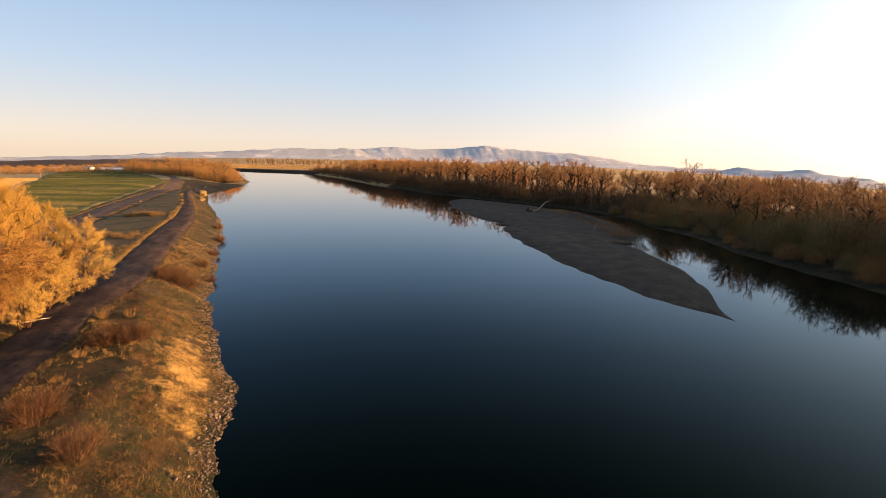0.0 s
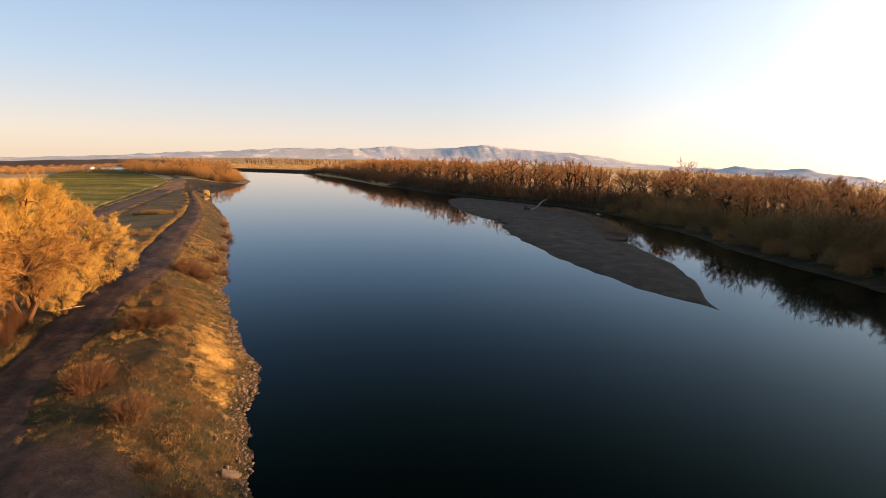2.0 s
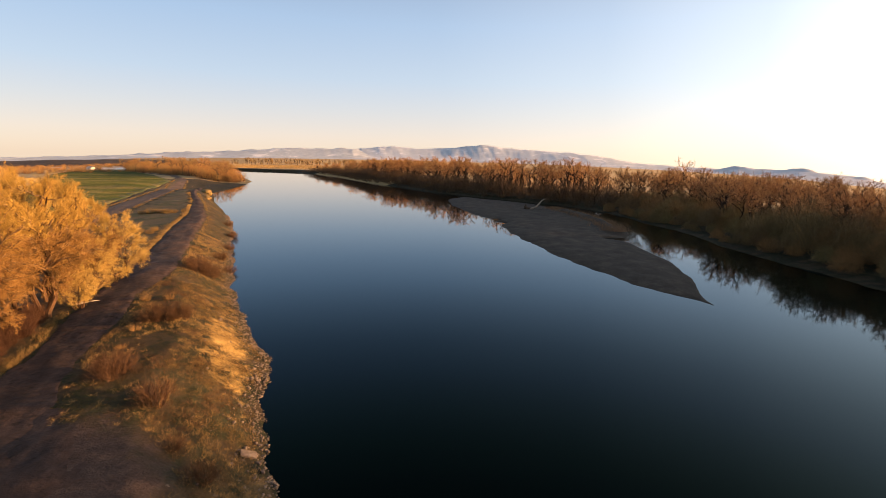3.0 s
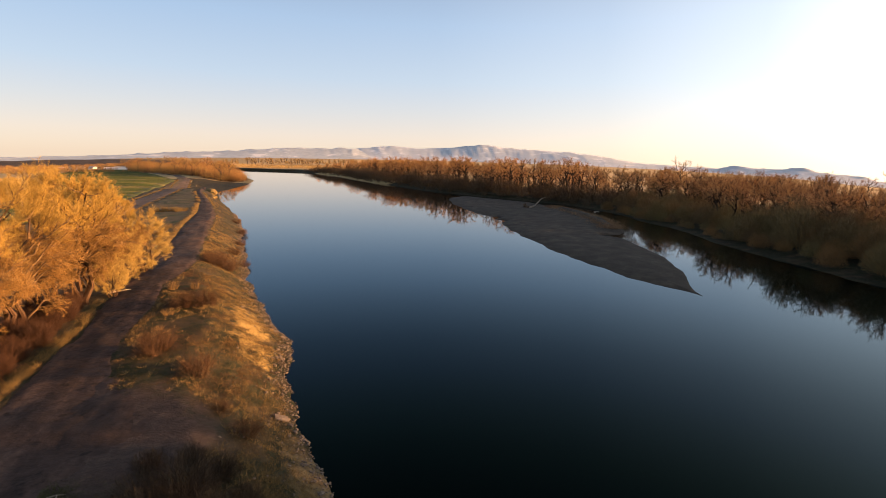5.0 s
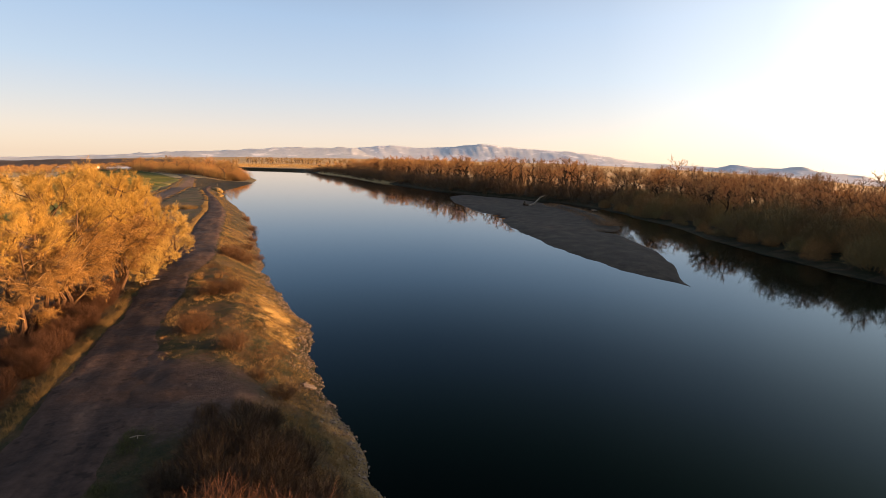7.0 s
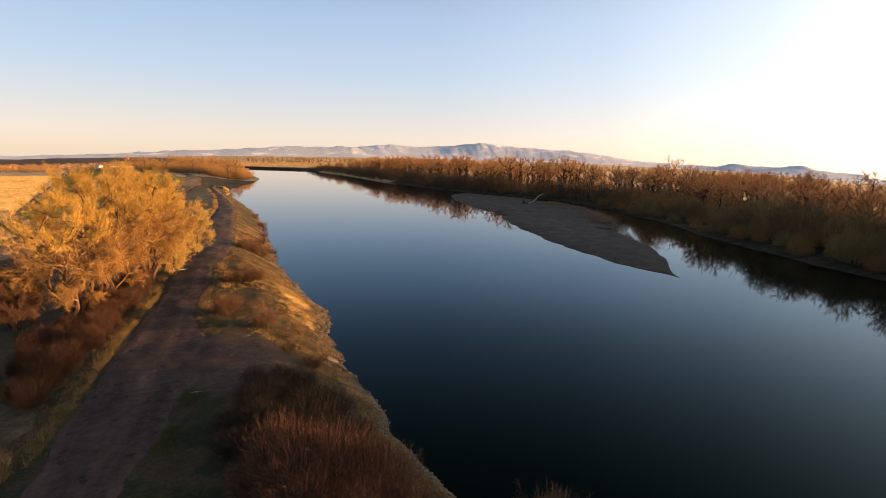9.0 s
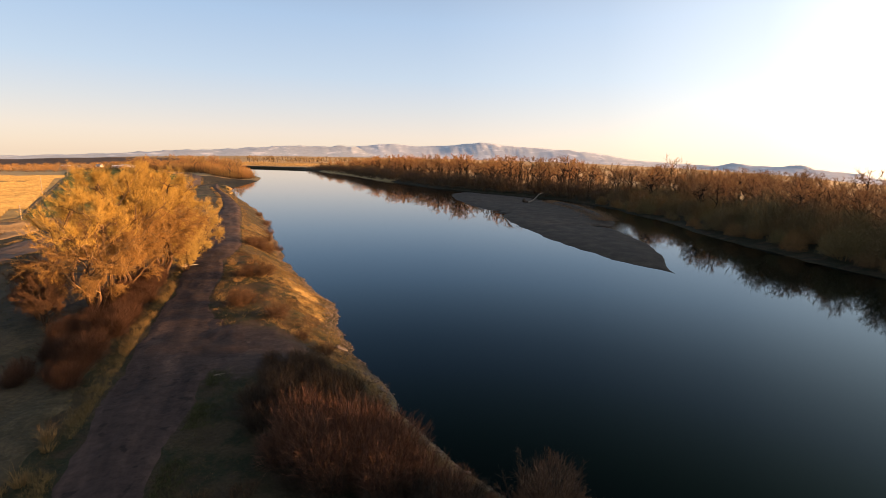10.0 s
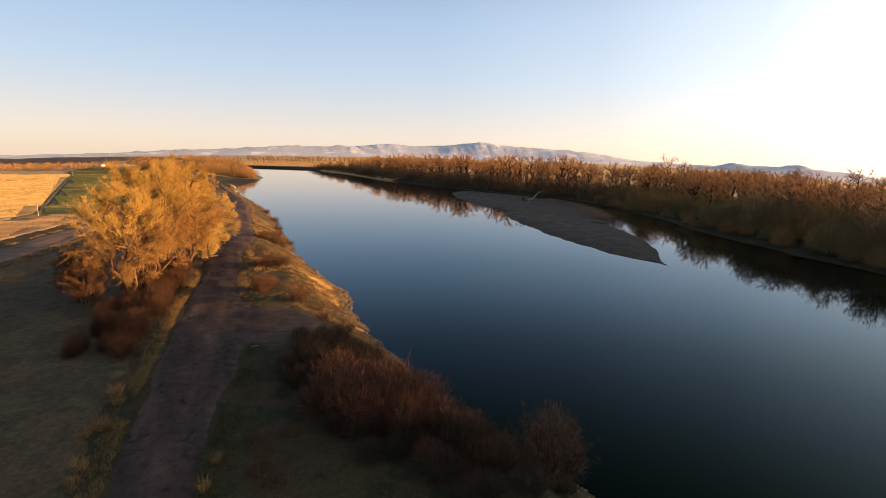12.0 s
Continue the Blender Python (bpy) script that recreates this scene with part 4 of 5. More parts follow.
def green(x, y, rng):
    g = track_gap(x, y)
    p = np.clip(fnoise(x * 0.18, y * 0.18, 77) * 3.4 - 1.25, 0.05, 1)
    return (g > 1.02) & off_fields(x, y) & ~on_turnout(x, y) & (rng.uniform(size=len(x)) < p)


rng = np.random.default_rng(31)
M_GREENGRASS = stalky("green_grass_blades", (0.03, 0.036, 0.01), (0.045, 0.052, 0.016), (0.075, 0.068, 0.028))
V, F = blades(100000, (0.8, 30, -14, 80), rng, 0.17, 0.0045, dry)
tagged(link_mesh("dry_grass", V, F, M_GRASS), "dry straw-coloured grass on the bank", "grass", kind="stuff")
V, F = blades(60000, (3.5, 34, -14, 70), rng, 0.13, 0.0055, green)
tagged(link_mesh("green_grass", V, F, M_GREENGRASS), "short green grass beside the track", "grass", kind="stuff")
V, F = blades(30000, (0.6, 6, -4, 150), rng, 0.28, 0.007, dry)
tagged(link_mesh("bank_grass", V, F, M_STRAW), "long golden dry grass on the bank slope", "grass", kind="stuff")


V, F = blades(5000, (0.4, 4.0, -12, 8), rng, 0.26, 0.005, dry)
tagged(link_mesh("bank_grass", V, F, M_STRAW), "dry straw-coloured grass low on the bank", "grass", kind="stuff")

V, F = blades(50000, (9, 40, -16, 22), rng, 0.10, 0.006, dry)
tagged(link_mesh("short_grass", V, F, M_GRASS), "short trampled dry grass around the track", "grass", kind="stuff")
V, F = blades(5000, (14, 40, -16, 14), rng, 0.16, 0.005, meadow, 7)
tagged(link_mesh("short_grass", V, F, M_STRAW), "scattered pale dry grass on the turf", "grass", kind="stuff")
V, F = blades(46000, (28, 85, -12, 170), rng, 0.28, 0.016, meadow)
tagged(link_mesh("meadow_grass", V, F, M_GRASS), "dry tussock grass of the meadow beyond the track", "grass", kind="stuff")
V, F = blades(16000, (26, 80, -12, 130), rng, 0.22, 0.02, green)
tagged(link_mesh("meadow_grass", V, F, M_GREENGRASS), "green tussock grass of the meadow beyond the track", "grass", kind="stuff")

V, F = blades(5200, (0.8, 13, 10, 75), rng, 0.30, 0.0035, tussocks, 20, 0.6)
tagged(link_mesh("tussock_grass", V, F, M_TUFT), "scattered golden grass tussocks on the bank", "grass", kind="stuff")
V, F = blades(26000, (1.5, 15, 9, 60), rng, 0.30, 0.005, rusty)
tagged(link_mesh("dead_weeds", V, F, M_WEED), "rusty-brown dead weeds on the bank", "weeds", kind="stuff")


def edge_grass(table, side, lo, hi, n, seed):
    """Golden grass along one edge of a road."""
    rng = np.random.default_rng(seed)
    ys, ls, rs = map(np.array, zip(*table))
    y = rng.uniform(lo, hi, n)
    y = y[fnoise(y * 0.5, y * 0, seed) > 0.42]
    e = np.interp(y, ys, ls if side < 0 else rs) + side * np.abs(rng.normal(size=len(y))) * 0.55 + side * 0.15
    x, y = np.repeat(e, 5) + rng.normal(size=len(y) * 5) * 0.08, np.repeat(y, 5) + rng.normal(size=len(y) * 5) * 0.08
    m = len(x)
    D = np.stack([rng.normal(size=m) * 0.35, rng.normal(size=m) * 0.35, np.ones(m)], -1)
    return strands(np.stack([x, y, land(x, y) - 0.03], -1), D, 0.30 if side < 0 else 0.24, 0.005, rng, 0.2, 0.5)


for table, side, lo, hi, n, seed in ((TRACK, -1, -12, 150, 6500, 81), (TRACK, 1, 19, 150, 3000, 82), (TRACK, -1, -16, 20, 2200, 86), (GRAVEL_ROAD, 1, 30, 230, 7000, 83), (GRAVEL_ROAD, -1, 30, 230, 6500, 84)):
    V, F = edge_grass(table, side, lo, hi, n, seed)
    tagged(link_mesh("verge_grass", V, F, M_STRAW), "golden dry grass along the road's verge", "grass", kind="stuff")


V, F = edge_grass(TRACK, 1, -16, 5, 2600, 85)
tagged(link_mesh("verge_grass", V, F, M_GREENGRASS), "short dark green grass along the track's edge", "grass", kind="stuff")


V, F = edge_grass(TRACK, -1, 34, 112, 5200, 88)
tagged(link_mesh("verge_grass", V, F, M_TUFT), "pale dry grass ridge along the track", "grass", kind="stuff")


def tuft(x, y, h, w, n, seed, label, mat=M_TUSSOCK):
    """One upright clump of dead grass."""
    rng = np.random.default_rng(seed)
    a, r = rng.uniform(0, 6.28, n), np.sqrt(rng.uniform(size=n)) * w * 0.4
    P = np.stack([np.cos(a) * r, np.sin(a) * r, np.full(n, -0.05)], -1)
    D = np.stack([np.cos(a) * 0.26 + rng.normal(size=n) * 0.2, np.sin(a) * 0.26 + rng.normal(size=n) * 0.2, np.ones(n)], -1)
    h = h * rng.uniform(0.45, 1.0, n)
    V, F = strands(P, D, h, 0.006, rng, 0.14, 0.5)
    ob = link_mesh("grass_tuft", V, F, mat)
    ob.matrix_basis = pose(x, y, float(land(x, y)))
    return tagged(ob, label, "grass tuft", "grass tufts by the track")


for k, (x, y, h, w) in enumerate(((-25.7, 32.2, 1.25, 0.8), (-27.4, 31.6, 1.1, 0.8), (-26.2, 30.0, 0.6, 1.3), (-25.4, 28.4, 0.55, 1.2), (-20.4, -1.4, 1.25, 0.4), (-19.9, -2.0, 0.7, 0.5), (-19.2, -4.1, 1.1, 0.45), (-19.6, -4.6, 0.7, 0.6),
                                 (-18.2, -6.6, 1.0, 0.4), (-18.0, -7.3, 0.6, 0.5), (-12.9, -6.4, 0.7, 0.3), (-12.6, -7.9, 0.8, 0.35), (-22.6, 21.6, 0.6, 0.8), (-23.8, 24.8, 0.6, 0.9))):
    tuft(x, y, h, w, 140, 100 + k, "upright clump of pale golden dead grass beside the track")

for k, (x, y, h, w) in enumerate(((-11.3, -5.6, 0.55, 1.3), (-11.0, -6.8, 0.65, 1.1), (-10.5, -4.4, 0.5, 1.2), (-12.0, -4.9, 0.45, 1.0), (-10.2, -7.4, 0.6, 1.2))):
    tuft(x, y, h, w, 220, 140 + k, "sprawling clump of grey-brown dead weeds beside the track", M_WEED)

# brown and red bushes on the bank
RED = [shrub(60 + k, 2.6, 2.8, 110, 22, 0.5, 0.007, 0.5, 0.005, 2200) for k in range(3)]
LOW = [shrub(70 + k, 1.5, 2.4, 70, 22, 0.4, 0.006, 0.9, 0.005, 500) for k in range(2)]
p_red = [plant_shrub("willow_bush", RED[k], M_TWIG_RED, M_TWIG_RED, *p, 30 * k, 1.0, "dense red-brown leafless willow bush on the bank", "bushes on the near bank") for k, p in enumerate(((-9.0, -1.9), (-6.9, -2.3), (-8.1, -3.2)))]
scatter_copies(p_red, [(-5.9, -1.9, 0.85), (-4.9, -2.9, 0.85), (-6.3, -3.5, 0.9), (-5.3, -4.3, 0.8), (-3.9, -4.1, 0.75), (-9.6, -2.8, 0.75), (-7.3, -4.1, 0.8), (-3.0, -4.9, 0.65), (-7.8, -1.5, 0.85)], rng, 0.9, 1.1)
# dark low brush round the red willows and down to the shore
BRUSH = [shrub(63 + k, 1.7, 2.6, 90, 24, 0.42, 0.006, 0.7, 0.0045, 1500) for k in range(2)]
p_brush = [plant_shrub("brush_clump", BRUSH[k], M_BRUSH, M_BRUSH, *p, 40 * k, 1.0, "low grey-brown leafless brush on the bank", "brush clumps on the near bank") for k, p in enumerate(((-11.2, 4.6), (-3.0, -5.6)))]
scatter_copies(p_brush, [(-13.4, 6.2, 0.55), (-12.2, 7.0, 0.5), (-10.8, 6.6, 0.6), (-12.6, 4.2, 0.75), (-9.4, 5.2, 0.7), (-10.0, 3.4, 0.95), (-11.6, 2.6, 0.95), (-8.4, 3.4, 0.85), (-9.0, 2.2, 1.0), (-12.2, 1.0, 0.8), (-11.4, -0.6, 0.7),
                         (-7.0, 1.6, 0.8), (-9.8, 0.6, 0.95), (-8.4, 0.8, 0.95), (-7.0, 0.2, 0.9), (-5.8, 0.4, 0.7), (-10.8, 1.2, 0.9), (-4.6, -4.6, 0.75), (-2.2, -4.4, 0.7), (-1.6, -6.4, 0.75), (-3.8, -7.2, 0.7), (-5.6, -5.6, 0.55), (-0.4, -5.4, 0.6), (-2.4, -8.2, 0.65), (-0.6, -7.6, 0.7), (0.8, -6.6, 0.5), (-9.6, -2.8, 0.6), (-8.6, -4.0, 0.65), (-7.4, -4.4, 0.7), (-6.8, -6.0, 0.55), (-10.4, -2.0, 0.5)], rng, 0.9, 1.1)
scatter_copies(p_red, [(-3.4, -4.4, 0.5), (-2.4, -6.4, 0.5), (-4.4, -6.2, 0.45), (-1.4, -5.0, 0.45)], rng, 0.9, 1.1)
SHORE_BUSH = shrub(66, 3.4, 3.4, 60, 70, 0.4, 0.009, 0.75, 0.005, 5000)
plant_shrub("shore_bush", SHORE_BUSH, M_BRUSH_RUST, M_SHORE_BUSH, 1.0, -3.4, 0, 1.0, "bushy brown willow growing at the water's edge", category="bush")
p_low = [plant_shrub("weed_bush", LOW[k], M_WEED, M_WEED, *p, 0, 1.0, "low rusty-brown dead weed bush on the bank", "weed bushes") for k, p in enumerate(((-20.6, 18.2), (-16.4, 15.3)))]
scatter_copies(p_low, [(-23.0, 27.4, 1.2), (-23.8, 26.8, 1.0), (-22.3, 28.0, 1.0), (-13.5, 12.0, 0.4), (-20.3, 17.6, 1.0), (-30.2, 45.2, 1.3), (-31.2, 46.6, 1.2), (-29.4, 46.4, 1.1), (-29.8, 52.0, 0.8),
                       (-33.5, 57, 0.9), (-37, 67, 0.9), (-42, 79, 0.9), (-49, 92, 0.9), (-11.5, 10.5, 0.7)], rng, 0.9, 1.1)
# rows of crop and stubble
def field_rows(name, pts, spacing, half, height, mat, angle, seed, label, category, gaps=0.0, lift=0.28):
    """Long low ridges across a field, broken and uneven."""
    ys, ls, rs = map(np.array, zip(*pts))
    ca, sn = math.cos(radians(angle)), math.sin(radians(angle))
    VV, FF, n = [], [], 0
    us = np.arange(-700, 500, 3.0)
    for v in np.arange(-100, 620, spacing):
        w = v + (fnoise(us * 0.05, us * 0 + v, seed) - 0.5) * spacing * 0.4
        x, y = us * ca - w * sn, us * sn + w * ca
        l, r = np.interp(y, ys, ls), np.interp(y, ys, rs)
        ok = (x > l + 0.5) & (x < r - 0.5) & (y > ys[0] + 1) & (y < ys[-1] - 1) & (y > 30)
        k = int(ok.sum())
        if k < 3:
            continue
        x, y = x[ok], y[ok]
        hh = height * (0.5 + fnoise(x * 0.3, y * 0.3, seed + 2)) * (fnoise(x * 0.03, y * 0.2, seed + 5) > gaps)
        z = land(x, y) + lift
        side = np.stack([np.full(k, sn * half), np.full(k, -ca * half), np.zeros(k)], -1)
        c0 = np.stack([x, y, z - 0.06], -1)
        top = np.stack([x, y, z + hh], -1)
        VV += [c0 + side, top, c0 - side]
        a = n + np.arange(k - 1)
        for s in (0, k):
            FF += np.stack([a + s, a + s + 1, a + s + k + 1, a + s + k], -1).tolist()
        n += 3 * k
    tagged(link_mesh(name, np.concatenate(VV), FF, mat), label, category, kind="stuff")


field_rows("crop_rows", GREEN_FIELD, 1.9, 0.55, 0.16, M_GREEN, 42, 301, "rows of short green crop in the field", "crop", 0.3)
field_rows("stubble_rows", STUBBLE_FIELD, 4.2, 0.9, 0.6, M_STUBBLE, 38, 302, "cut golden stubble standing in rows", "stubble", 0.3)
SOIL = [(16, -112, -66), (38, -108, -66.5), (50, -97.5, -69), (58, -89.5, -71.5), (64, -85.5, -73), (72, -80.5, -76)]
ribbon("bare_field", SOIL, M_SOIL, 0.16, "bare tan soil raked into low windrows", "field", 24, 2.0, 0.0, 0.6, 43)
field_rows("windrows", SOIL, 1.7, 0.7, 0.34, M_SOIL, 30, 303, "low windrows of dry earth and straw", "windrows", 0.45, 0.15)
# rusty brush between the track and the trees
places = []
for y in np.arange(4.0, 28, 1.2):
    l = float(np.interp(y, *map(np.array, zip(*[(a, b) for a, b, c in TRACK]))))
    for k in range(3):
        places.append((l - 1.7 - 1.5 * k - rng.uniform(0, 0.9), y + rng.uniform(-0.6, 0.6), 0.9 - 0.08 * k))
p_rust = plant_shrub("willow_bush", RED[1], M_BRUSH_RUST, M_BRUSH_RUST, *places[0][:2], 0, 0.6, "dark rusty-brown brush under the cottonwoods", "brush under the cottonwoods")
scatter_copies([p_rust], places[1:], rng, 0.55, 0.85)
places = [(-66.2, 93.1, 0.9), (-64.6, 93.6, 0.8), (-63.2, 94.2, 0.9), (-61.9, 94.6, 0.8), (-60.4, 96, 0.8), (-67.8, 92.6, 0.7), (-51.5, 67, 0.9), (-53.5, 66, 0.8), (-50.2, 69, 0.7), (-49, 66.0, 0.6), (-55, 69, 0.7)]
p_pale = plant_shrub("weed_bush", LOW[0], M_STRAW, M_STRAW, -62.6, 93.2, 0, 0.9, "pale dry weed bush in the meadow", "weed bushes")
scatter_copies([p_pale], places, rng, 0.8, 1.2)


# ---- stones ----
def stone_mesh(seed):
    rng = np.random.default_rng(seed)
    bm = bmesh.new()
    bmesh.ops.create_icosphere(bm, subdivisions=1, radius=0.5)
    sx, sy, sz = rng.uniform(0.8, 1.3), rng.uniform(0.6, 1.0), rng.uniform(0.4, 0.7)
    for v in bm.verts:
        k = rng.uniform(0.78, 1.15)
        v.co = Vector((v.co.x * sx * k, v.co.y * sy * k, v.co.z * sz * k))
    me = bpy.data.meshes.new("stone")
    bm.to_mesh(me)
    bm.free()
    me.materials.append(M_STONE)
    return me


STONES = [stone_mesh(200 + k) for k in range(8)]


def stone_field():
    rng = np.random.default_rng(77)
    e = new("stone_bank")
    tagged(e, "loose pale stones protecting the river bank", "stones", kind="structure")
    VV, FF, n = [], [], 0
    for i in range(5200):
        near = i < 300
        y = rng.uniform(-6, 30) if near else rng.uniform(-9, 110)
        d = abs(rng.normal()) * (0.6 if i % 4 else 2.0) - 0.1
        x = float(shore_left(y)) - d
        s = float(np.clip(rng.lognormal(-2.35, 0.5), 0.04, 0.42)) * (1.1 if near else 1.0)
        m = pose(x, y, float(land(x, y)) + 0.10 * s, rng.uniform(-25, 25), rng.uniform(-25, 25), rng.uniform(0, 360)) @ Matrix.Scale(s, 4)
        me = STONES[i % 8]
        if near:
            ob = new("stone", me)
            ob.parent = e
            ob.matrix_basis = m
        else:
            co = np.array([v.co[:] for v in me.vertices])
            M = np.array(m)
            VV.append(co @ M[:3, :3].T + M[:3, 3])
            FF += [tuple(k + n for k in p.vertices) for p in me.polygons]
            n += len(co)
    tagged(link_mesh("rubble", np.concatenate(VV), FF, M_STONE, e), kind="stuff")


stone_field()
bm = bmesh.new()
bmesh.ops.create_cube(bm, size=1)
bmesh.ops.scale(bm, vec=(0.8, 0.5, 0.12), verts=bm.verts)
bmesh.ops.bevel(bm, geom=bm.edges[:], offset=0.025, segments=1, affect='EDGES')
me = bpy.data.meshes.new("concrete_slab")
bm.to_mesh(me)
bm.free()
me.materials.append(M_STONE)
slab = new("concrete_slab", me)
slab.matrix_basis = pose(-11.2, 14.2, float(land(-11.2, 14.2)) + 0.10, 4, 24, 25)
tagged(slab, "broken pale concrete slab lying on the bank", "slab")


def earth_mound(x, y, lx, ly, h, rz, seed):
    """A slumped heap of sandy earth on the bank's edge."""
    bm = bmesh.new()
    bmesh.ops.create_icosphere(bm, subdivisions=4, radius=1.0)
    for v in bm.verts:
        k = 0.75 + 0.5 * float(fnoise(v.co.x * 1.3 + 5, v.co.y * 1.3 + v.co.z, seed)) + 0.12 * (float(fnoise(v.co.x * 5, v.co.y * 5 + v.co.z * 2, seed + 1)) - 0.5)
        v.co = Vector((v.co.x * lx * k, v.co.y * ly * k, v.co.z * h * k))
    me = bpy.data.meshes.new("earth_mound")
    bm.to_mesh(me)
    bm.free()
    me.materials.append(M_SAND)
    ob = new("earth_mound", me)
    ob.matrix_basis = pose(x, y, float(land(x, y)) + 0.1 * h, 0, 0, rz)
    tagged(ob, "slumped heap of sandy earth on the bank", "earth mound", "earth mounds")


for k, (x, y, lx, ly, h) in enumerate(((-101.6, 184.5, 2.0, 4.5, 1.1), (-90.8, 163.5, 2.0, 5.0, 1.2), (-82.0, 147.0, 1.4, 4.2, 0.7))):
    earth_mound(x, y, lx, ly, h, 30, 500 + k)


# ---- dead wood ----
def snag(name, x, y, z, arms, label, category, mat=M_PALEWOOD):
    V, F = [], []
    for pts, r in arms:
        n = len(pts)
        tube(V, F, pts, [r * (1 - 0.75 * i / (n - 1)) for i in range(n)], 6)
    ob = link_mesh(name, np.array(V), F, mat, smooth=True)
    ob.matrix_basis = pose(x, y, z)
    return tagged(ob, label, category)


drift = new("driftwood_snag")
limb = snag("limb", 0, 0, 0, [([(-1.2, 0, 0.2), (0, 0, 0.25), (1.6, 0.3, 0.9), (2.6, 0.4, 2.2), (3.8, 0.5, 3.2)], 0.42), ([(2.2, 0.3, 1.6), (3.3, 0.6, 2.9), (4.9, 0.7, 3.5)], 0.26)], "", "", M_POLE)
root = snag("root_mass", 0, 0, 0, [([(-0.4, 0, 0.2), (-1.4, 0, 0.4), (-2.2, -0.6, 1.1)], 0.6), ([(-0.8, 0, 0.1), (-2.2, 0.5, 0.4)], 0.5), ([(-1.2, 0.1, 0.2), (-1.7, 0.1, 1.6)], 0.45), ([(-1.0, 0, 0.2), (-1.8, -0.9, 0.1)], 0.4)], "", "", M_BARK)
limb.parent = root.parent = drift
drift.matrix_basis = pose(22.6, 141.5, 0.42) @ Matrix.Scale(1.0, 4)
tagged(drift, "bleached forked driftwood trunk stranded on the gravel bar", "driftwood")
snag("fallen_branch", -31.9, 30.6, float(land(-31.9, 30.6)) + 0.08, [([(-0.6, -0.3, 0), (0, 0, 0.08), (0.5, 0.3, 0.15), (0.8, 0.6, 0.12)], 0.08), ([(0.2, 0.1, 0.1), (0.5, -0.1, 0.2), (0.8, -0.2, 0.3)], 0.05), ([(-0.3, -0.1, 0.05), (-0.4, 0.3, 0.2), (-0.2, 0.6, 0.25)], 0.045)],
     "bleached fallen branch lying beside the track", "branch")
snag("fallen_branch", -15.7, 4.4, float(land(-15.7, 4.4)) + 0.06, [([(-0.3, 0, 0), (0, 0.1, 0.06), (0.3, 0.15, 0.05)], 0.03), ([(0.0, 0.1, 0.05), (0.2, -0.2, 0.1)], 0.025)], "short grey branch lying at the turnout", "branch", M_POLE)

# reddish scrub on the bar
rng = np.random.default_rng(91)
n = 9000
y = rng.uniform(94, 146, n)
x = np.interp(y, [88, 100, 112, 128, 146], [33.5, 34.5, 35.5, 34.0, 30.0]) + rng.normal(size=n) * 1.5
P = np.stack([x, y, np.full(n, 0.75)], -1)
D = np.stack([rng.normal(size=n) * 0.5, rng.normal(size=n) * 0.5, np.ones(n)], -1)
V, F = strands(P, D, 0.7, 0.022, rng, 0.1)
tagged(link_mesh("bar_scrub", V, F, M_TWIG_BROWN), "low reddish scrub on the gravel bar", "scrub", kind="stuff")


# ---- posts, poles, farm ----
def pole(x, y, h, r, name, label, mat, category):
    bm = bmesh.new()
    bmesh.ops.create_cone(bm, cap_ends=True, segments=8, radius1=r, radius2=r * 0.75, depth=h)
    bmesh.ops.translate(bm, vec=(0, 0, h / 2 - 0.3), verts=bm.verts)
    me = bpy.data.meshes.new(name)
    bm.to_mesh(me)
    bm.free()
    me.materials.append(mat)
    ob = new(name, me)
    ob.matrix_basis = pose(x, y, float(land(x, y)))
    return tagged(ob, label, category, name + "s")


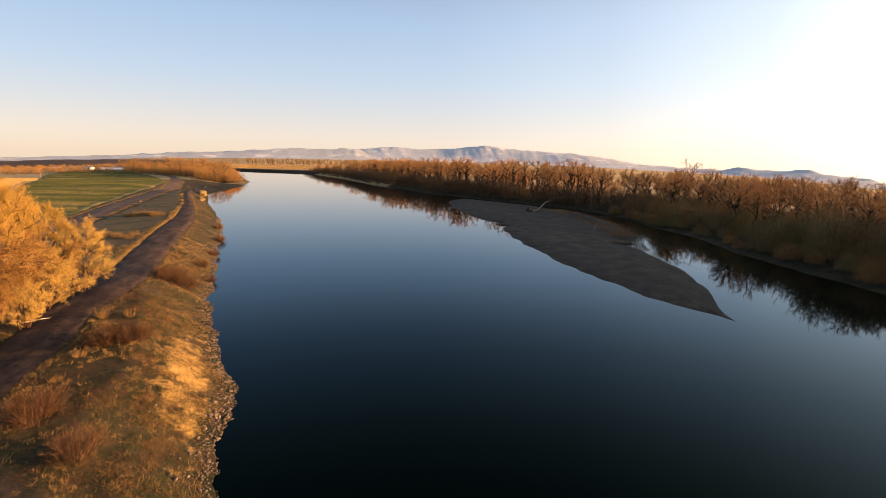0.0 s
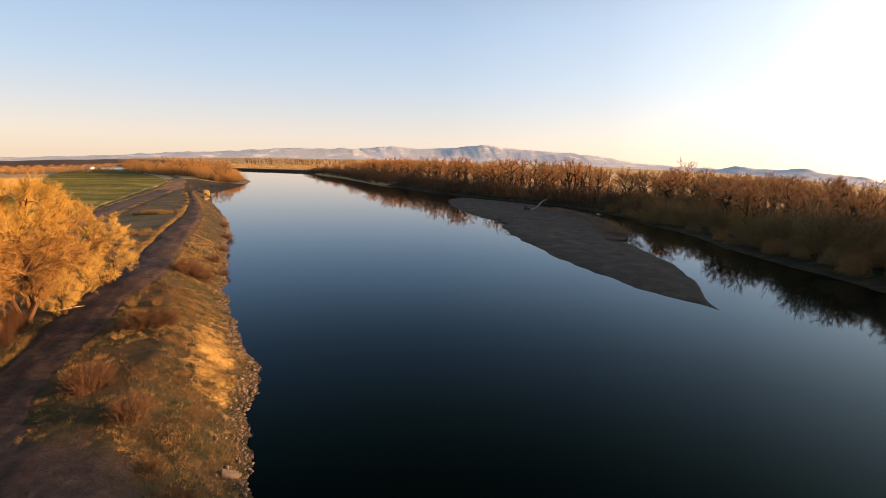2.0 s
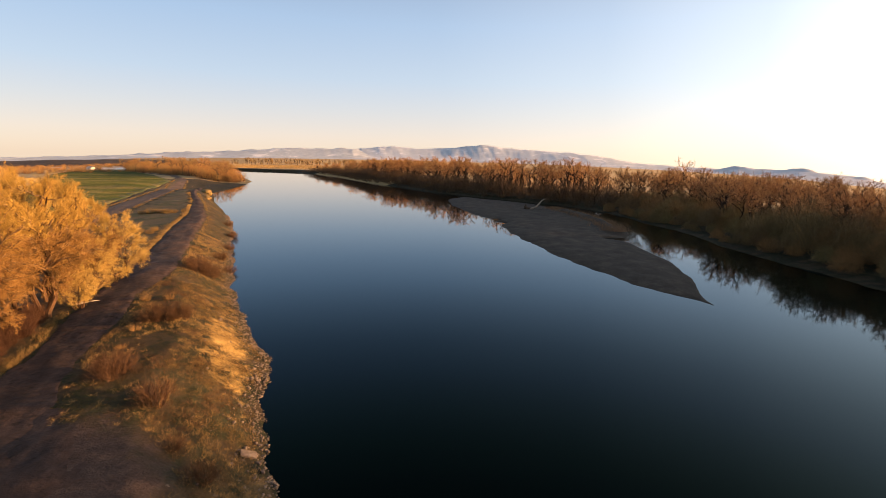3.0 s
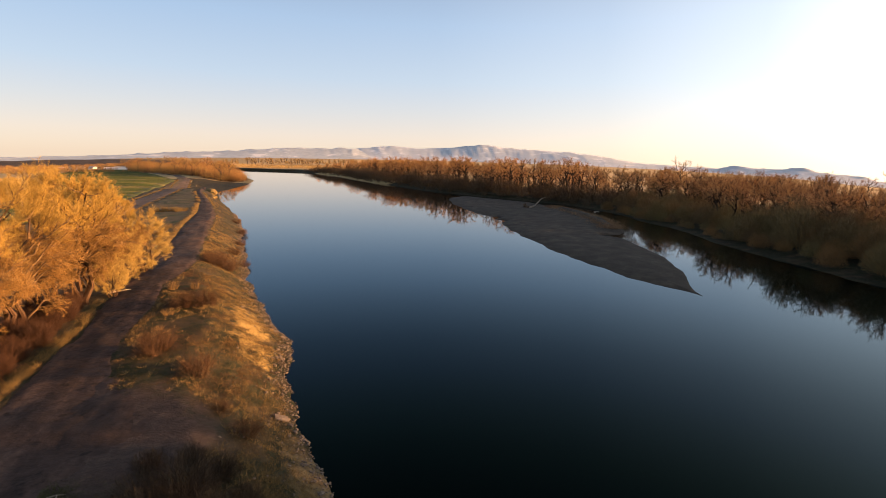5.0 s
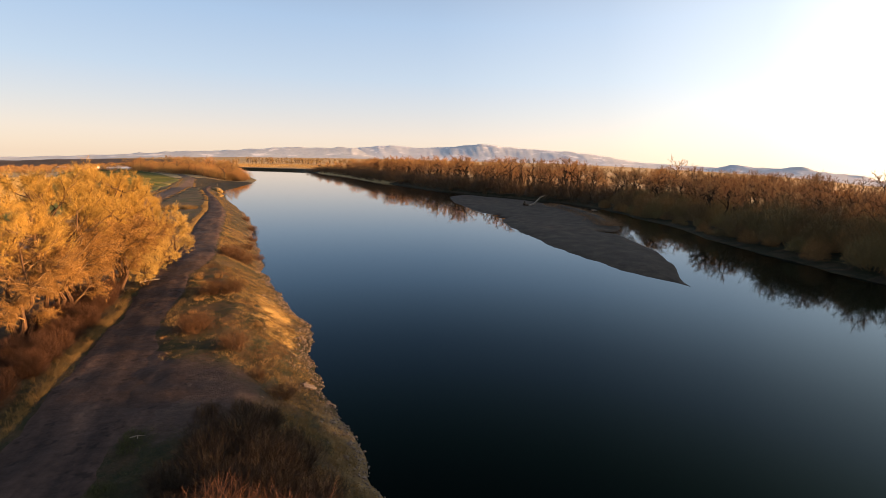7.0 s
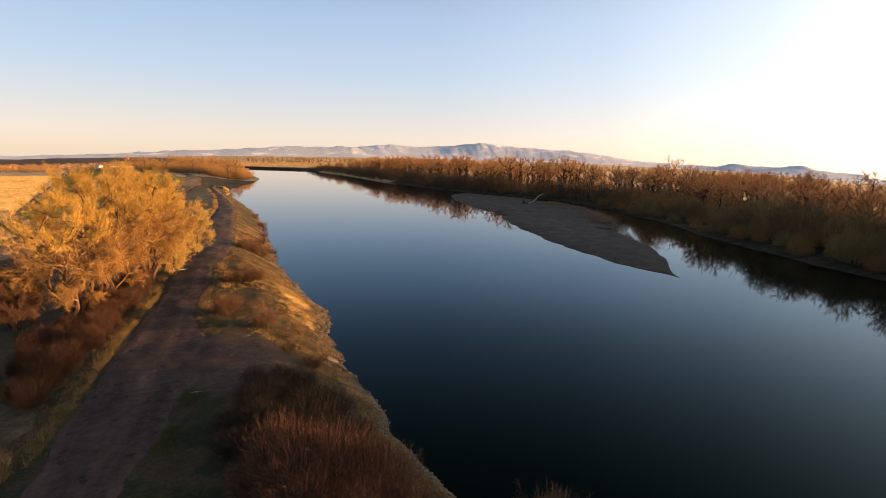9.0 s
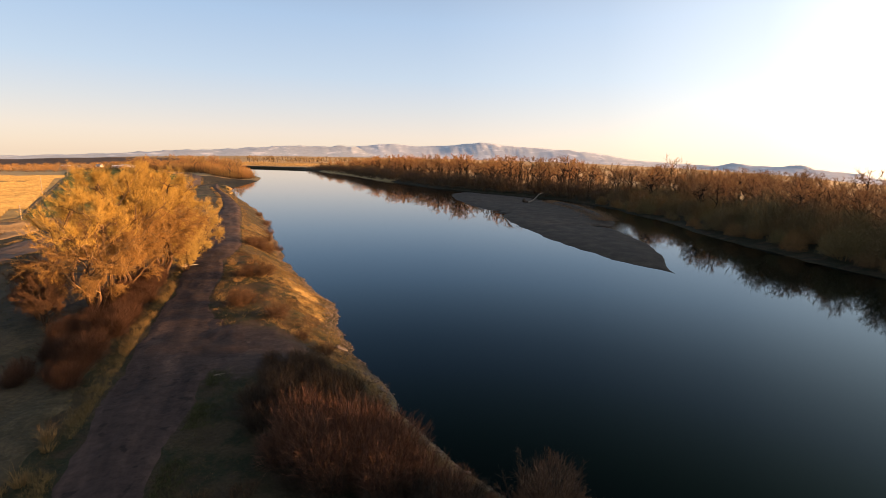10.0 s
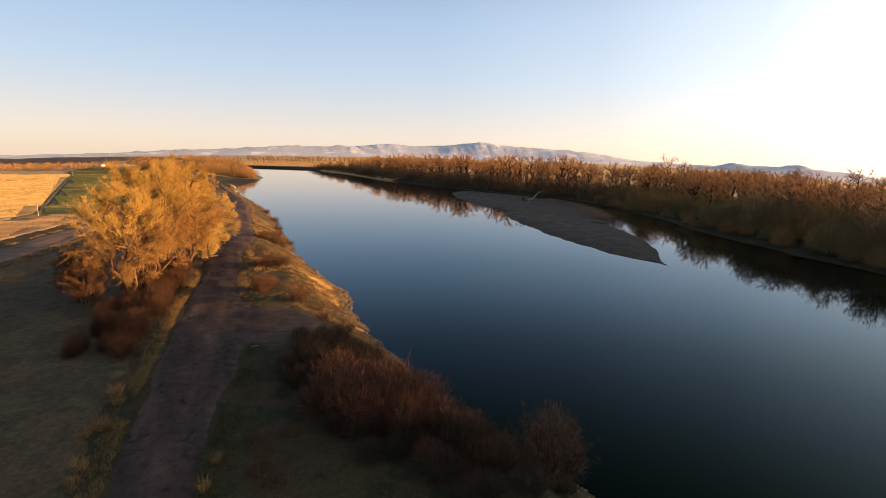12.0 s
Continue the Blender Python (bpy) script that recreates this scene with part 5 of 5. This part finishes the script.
for x, y, h in ((-85.2, 68.8, 3.2), (-128.2, 123.5, 5.8), (-203, 226, 6.2)):
    pole(x, y, h, 0.09, "field_pole", "pale wooden pole between the two fields", M_POLE, "pole")
for x, y in ((-84.5, 122.0), (-118, 204), (-113.5, 210), (-160, 285), (-128, 218)):
    pole(x, y, 1.15, 0.045, "marker_post", "short pale marker post by the road", M_POLE, "post")


def shed(x, y, lx, ly, h, roof_h, rz, wall, roof, label):
    e = new("farm_shed")
    bm = bmesh.new()
    bmesh.ops.create_cube(bm, size=1)
    bmesh.ops.scale(bm, vec=(lx, ly, h + 1), verts=bm.verts)
    bmesh.ops.translate(bm, vec=(0, 0, (h - 1) / 2), verts=bm.verts)
    me = bpy.data.meshes.new("wall")
    bm.to_mesh(me)
    bm.free()
    me.materials.append(wall)
    new("wall", me).parent = e
    a, b = lx / 2 + 0.4, ly / 2 + 0.4
    V = [(-a, -b, h - 0.1), (a, -b, h - 0.1), (a, b, h - 0.1), (-a, b, h - 0.1), (-a, 0, h + roof_h), (a, 0, h + roof_h)]
    link_mesh("roof", V, [(0, 1, 5, 4), (3, 4, 5, 2), (0, 4, 3), (1, 2, 5), (0, 3, 2, 1)], roof, e)
    D = [(-1.4, -ly / 2 - 0.05, 0), (1.4, -ly / 2 - 0.05, 0), (1.4, -ly / 2 - 0.05, h * 0.8), (-1.4, -ly / 2 - 0.05, h * 0.8)]
    D += [(px, py + 0.04, pz) for px, py, pz in D]
    link_mesh("door", D, [(0, 1, 2, 3), (7, 6, 5, 4), (0, 4, 5, 1), (1, 5, 6, 2), (2, 6, 7, 3), (3, 7, 4, 0)], M_TIN, e)
    e.matrix_basis = pose(x, y, float(land(x, y)), 0, 0, rz)
    return tagged(e, label, "farm shed", "distant farm")


shed(-284, 404, 40, 5, 1.3, 0.6, 8, M_WHITE, M_WHITE, "long low white farm shed beyond the green field")
shed(-258, 400, 4, 3, 2.0, 0.8, 30, M_WHITE, M_TIN, "small white shed beyond the green field")
shed(-318, 440, 8, 5, 1.6, 1.0, 20, M_RUST, M_TIN, "red barn with a grey roof at the far farm")
shed(-352, 450, 6, 4, 1.6, 1.0, -15, M_WHITE, M_TIN, "white farmhouse among distant scrub")
shed(-395, 462, 7, 5, 1.6, 1.0, 10, M_RUST, M_TIN, "red shed at the far farm")
